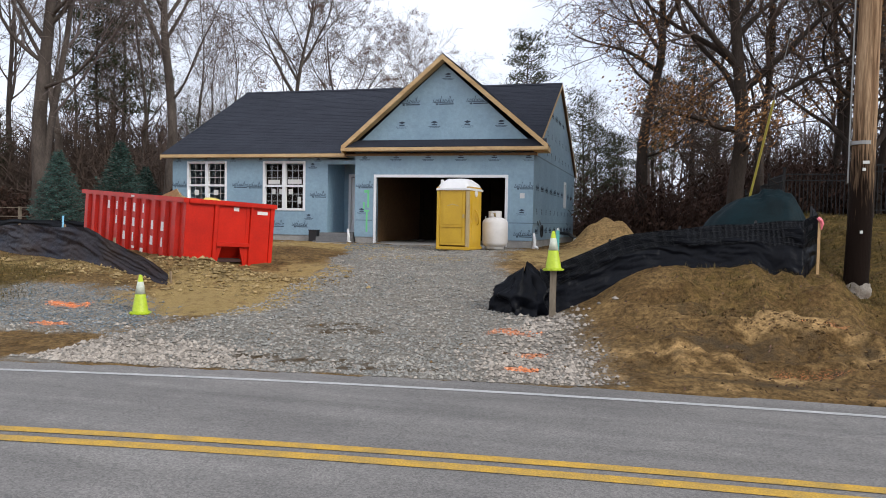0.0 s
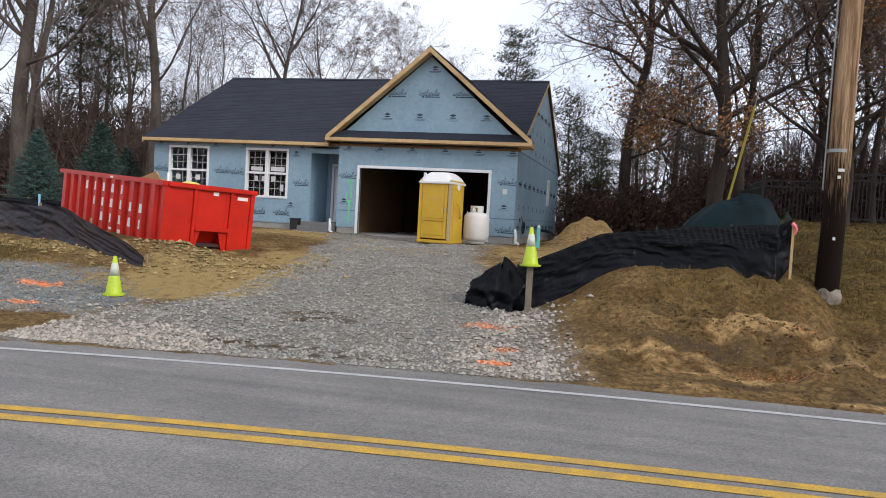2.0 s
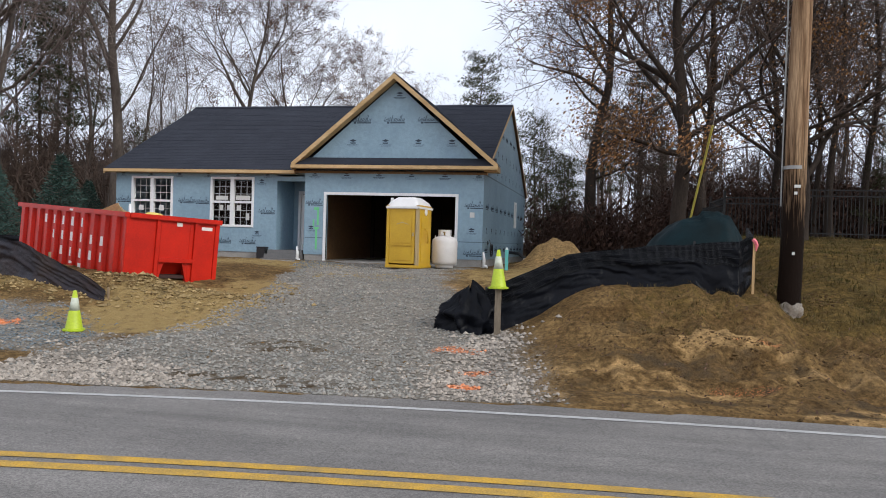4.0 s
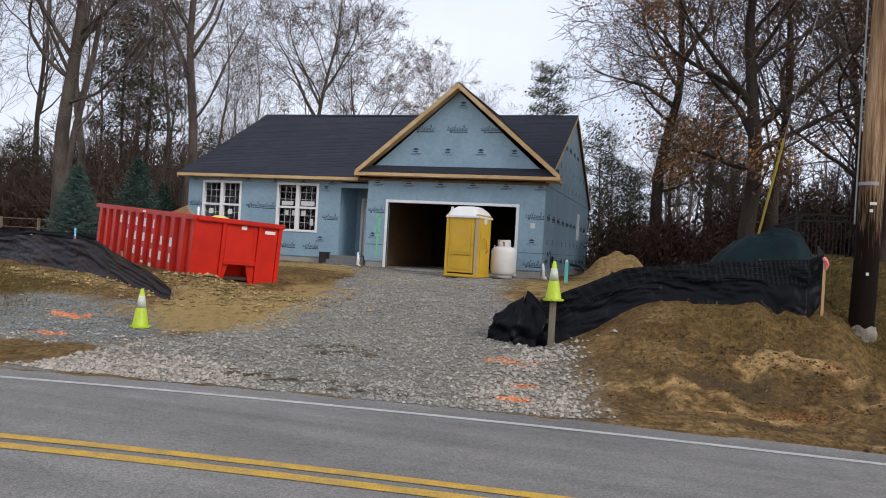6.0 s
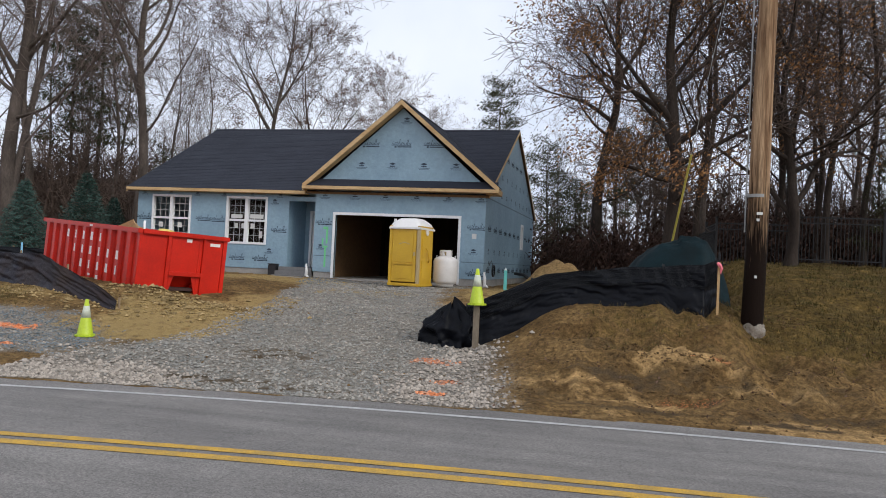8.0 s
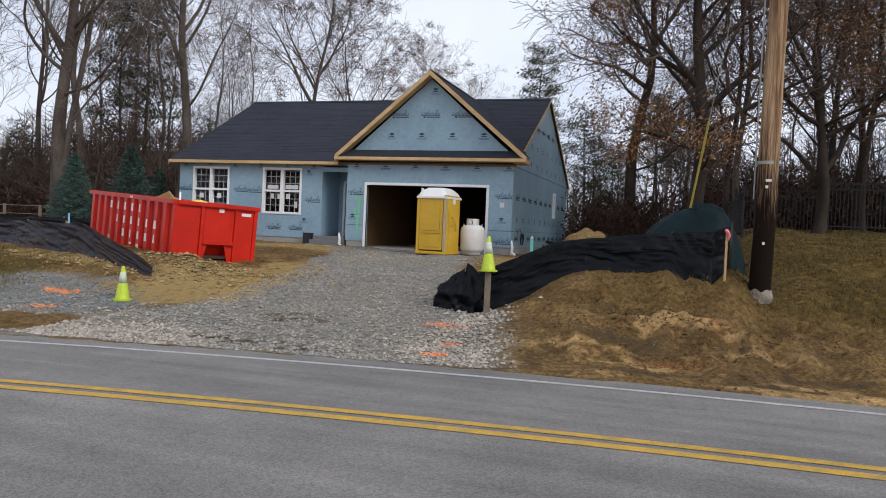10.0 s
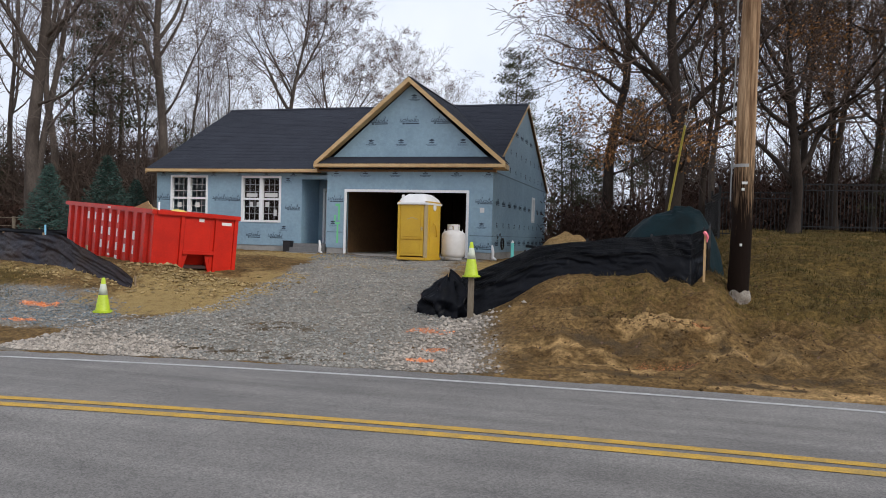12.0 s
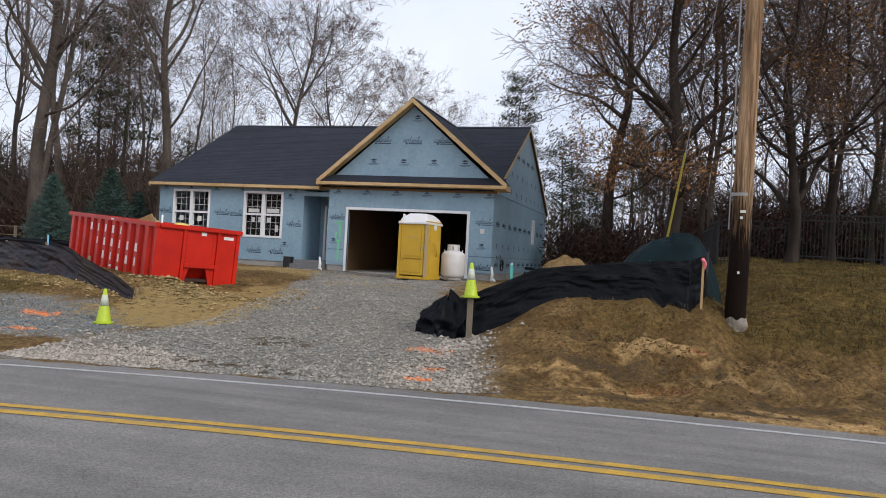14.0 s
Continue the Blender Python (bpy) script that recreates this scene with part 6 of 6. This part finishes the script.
thing("undergrowth", "tangled reddish-brown brush under the trees", "undergrowth", g=brush, mat=mat_brush, kind="stuff")

# ---- loose stones, straw, grass and clods ----
mat_stone = material("grey_gravel_stone", (0.285, 0.268, 0.235), 0.9, 0.2, 1.2, 60, 0.1, second=(0.2, 0.2, 0.185), islands=0.32)
mat_stone_pale = material("pale_limestone", (0.34, 0.3, 0.255), 0.9, 0.2, 1.5, 60, 0.1, islands=0.38)
mat_straw = material("scattered_straw", (0.4, 0.29, 0.13), 0.85, 0.2, 8, 60, 0.0, islands=0.4)
mat_grass = material("dry_winter_grass", (0.14, 0.098, 0.038), 0.9, 0.25, 1.0, 60, 0.0, second=(0.062, 0.058, 0.02), islands=0.45)
OCT = [(1, 0, 0), (0, 1, 0), (-1, 0, 0), (0, -1, 0), (0, 0, 1), (0, 0, -1)]
OCF = [(0, 1, 4), (1, 2, 4), (2, 3, 4), (3, 0, 4), (1, 0, 5), (2, 1, 5), (3, 2, 5), (0, 3, 5)]


def stone(g, rng, x, y, s):
    z = ground_z(x, y) + s * 0.15
    a = rng.uniform(0, 6.28)
    c, sn = math.cos(a), math.sin(a)
    k = [rng.uniform(0.6, 1.25) for _ in range(6)]
    v = []
    for (px, py, pz_), q in zip(OCT, k):
        px, py, pz_ = px * q * s + rng.uniform(-0.2, 0.2) * s, py * q * s * 0.8, pz_ * q * s * 0.6
        v.append((x + px * c - py * sn, y + px * sn + py * c, z + pz_))
    g.add(v, OCF)


rs = random.Random(21)
painted = Geo()
gravel, pale, blue, straw_g, grass_g, clod = Geo(), Geo(), Geo(), Geo(), Geo(), Geo()
mat_stone_blue = material("blue_grey_gravel_stone", (0.19, 0.215, 0.225), 0.9, 0.2, 1.2, 60, 0.1, second=(0.13, 0.15, 0.16), islands=0.3)
made = 0
while made < 30000:
    y = 6.9 + 16 * rs.random() ** 1.5
    x = rs.uniform(-11.5, 3.0)
    c = cover(x, y)
    if c[0] < rs.uniform(0.3, 0.9) or c[5] > 0.6 or y - edge_y(x) < 0.48:
        made += 0.1
        continue
    made += 1
    white = max(blob(x, y, -5.0, 7.6, 2.4, 1.1), blob(x, y, 0.9, 9.0, 1.3, 2.2), blob(x, y, -6.2, 9.0, 1.0, 1.0) * 0.6)
    if c[3] > rs.uniform(0.25, 0.9):
        stone(painted, rs, x, y, rs.uniform(0.016, 0.045))
    elif x < -6.0 and y > 8.4 and rs.random() < 0.8:
        stone(blue, rs, x, y, rs.uniform(0.014, 0.038))
    elif rs.random() < 0.12 + 0.75 * white:
        stone(pale, rs, x, y, rs.uniform(0.016, 0.045) * (1 + 0.25 * white))
    else:
        stone(gravel, rs, x, y, rs.uniform(0.014, 0.042))
for _ in range(200):
    stone(pale, rs, rs.gauss(0.55, 0.35), rs.gauss(11.0, 0.35), rs.uniform(0.03, 0.075))
thing("gravel", "loose grey crushed-stone gravel on the drive", "gravel", g=gravel, mat=mat_stone, kind="stuff")
thing("blue_gravel", "blue-grey crushed gravel spread beside the drive", "gravel", g=blue, mat=mat_stone_blue, kind="stuff")
thing("painted_stones", "gravel stones sprayed with orange marking paint", "gravel", g=painted, mat=material("orange_sprayed_stone", (0.72, 0.24, 0.1), 0.85, 0.3, 8, 60, 0.1, second=(0.5, 0.3, 0.2), islands=0.25), kind="stuff")
thing("pale_stones", "coarse pale limestone at the mouth of the drive", "gravel", g=pale, mat=mat_stone_pale, kind="stuff")
made = 0
while made < 12000:
    x, y = rs.uniform(-13, 3), rs.uniform(8, 23)
    made += 0.1
    if cover(x, y)[1] < rs.uniform(0.35, 1.0):
        continue
    made += 1
    a, ln = rs.uniform(0, 6.28), rs.uniform(0.05, 0.14)
    z = ground_z(x, y) + rs.uniform(0.005, 0.03)
    dx, dy = math.cos(a) * ln, math.sin(a) * ln
    w = 0.005
    straw_g.add([(x - dy * w / ln, y + dx * w / ln, z), (x + dx, y + dy, z + rs.uniform(-0.01, 0.03)), (x + dy * w / ln, y - dx * w / ln, z)], [(0, 1, 2)])
thing("straw", "thin scattered yellow straw on the earth", "straw", g=straw_g, mat=mat_straw, kind="stuff")
made = 0
while made < 42000:
    x, y = (rs.uniform(1.5, 17), 8.2 + 14.5 * rs.random() ** 1.3) if rs.random() < 0.82 else (rs.uniform(-17, -8), rs.uniform(6, 12.5))
    made += 0.1
    if cover(x, y)[2] < rs.uniform(0.15, 1.0) or noise.noise(Vector((x * 1.3, y * 1.3, 31))) < rs.uniform(-0.5, 0.1):
        continue
    made += 1
    z = ground_z(x, y) - 0.005
    for _ in range(2):
        a, h = rs.uniform(0, 6.28), rs.uniform(0.03, 0.11)
        ux, uy = math.cos(a), math.sin(a)
        bx, by = x + rs.gauss(0, 0.03), y + rs.gauss(0, 0.03)
        grass_g.add([(bx - uy * 0.006, by + ux * 0.006, z), (bx + uy * 0.006, by - ux * 0.006, z), (bx + ux * h * 0.7, by + uy * h * 0.7, z + h)], [(0, 1, 2)])
thing("grass", "sparse dry olive-brown winter grass on the bank", "grass", g=grass_g, mat=mat_grass, kind="stuff")
for cx, cy, sx, sy, n in ((-7.1, 12.8, 1.1, 0.4, 220), (5.2, 9.9, 1.5, 0.25, 160), (4.2, 9.9, 0.8, 0.2, 60), (3.2, 10.7, 0.6, 0.3, 140), (-5.6, 13.2, 1.0, 0.4, 120), (3, 9, 3, 0.7, 260), (6.3, 12.9, 0.35, 0.3, 60)):
    for _ in range(n * 5):
        stone(clod, rs, rs.gauss(cx, sx), rs.gauss(cy, sy), rs.uniform(0.006, 0.018) * rs.choice((1, 1, 1, 1, 1, 2.4)))
lumps = Geo()
for cx, cy, sx, sy, n in ((-6.9, 12.5, 0.9, 0.5, 420), (-5.7, 13.2, 0.9, 0.5, 260), (-8.8, 11.4, 1.6, 0.3, 260)):
    for _ in range(n):
        stone(lumps, rs, rs.gauss(cx, sx), rs.gauss(cy, sy), rs.uniform(0.015, 0.06) * rs.choice((1, 1, 1, 1.7)))
thing("straw_clods", "clods of yellowish earth matted with straw", "earth", g=lumps, mat=material("matted_straw_earth", (0.36, 0.26, 0.125), 0.95, 0.3, 3, 40, 0.4, second=(0.2, 0.145, 0.07), islands=0.35), kind="stuff")
thing("earth_clods", "crumbly brown earth clods on the dug ground", "earth", g=clod, mat=mat_earth, kind="stuff")
litter = Geo()
for _ in range(2600):
    x, y = rs.uniform(1.5, 16), rs.uniform(7.9, 20)
    leaf(litter, rs, Vector((x, y, ground_z(x, y) + 0.02)), rs.uniform(0.015, 0.035))
thing("leaf_litter", "scattered dry brown leaves on the grass", "leaves", g=litter, mat=mat_leaf_dull, kind="stuff")
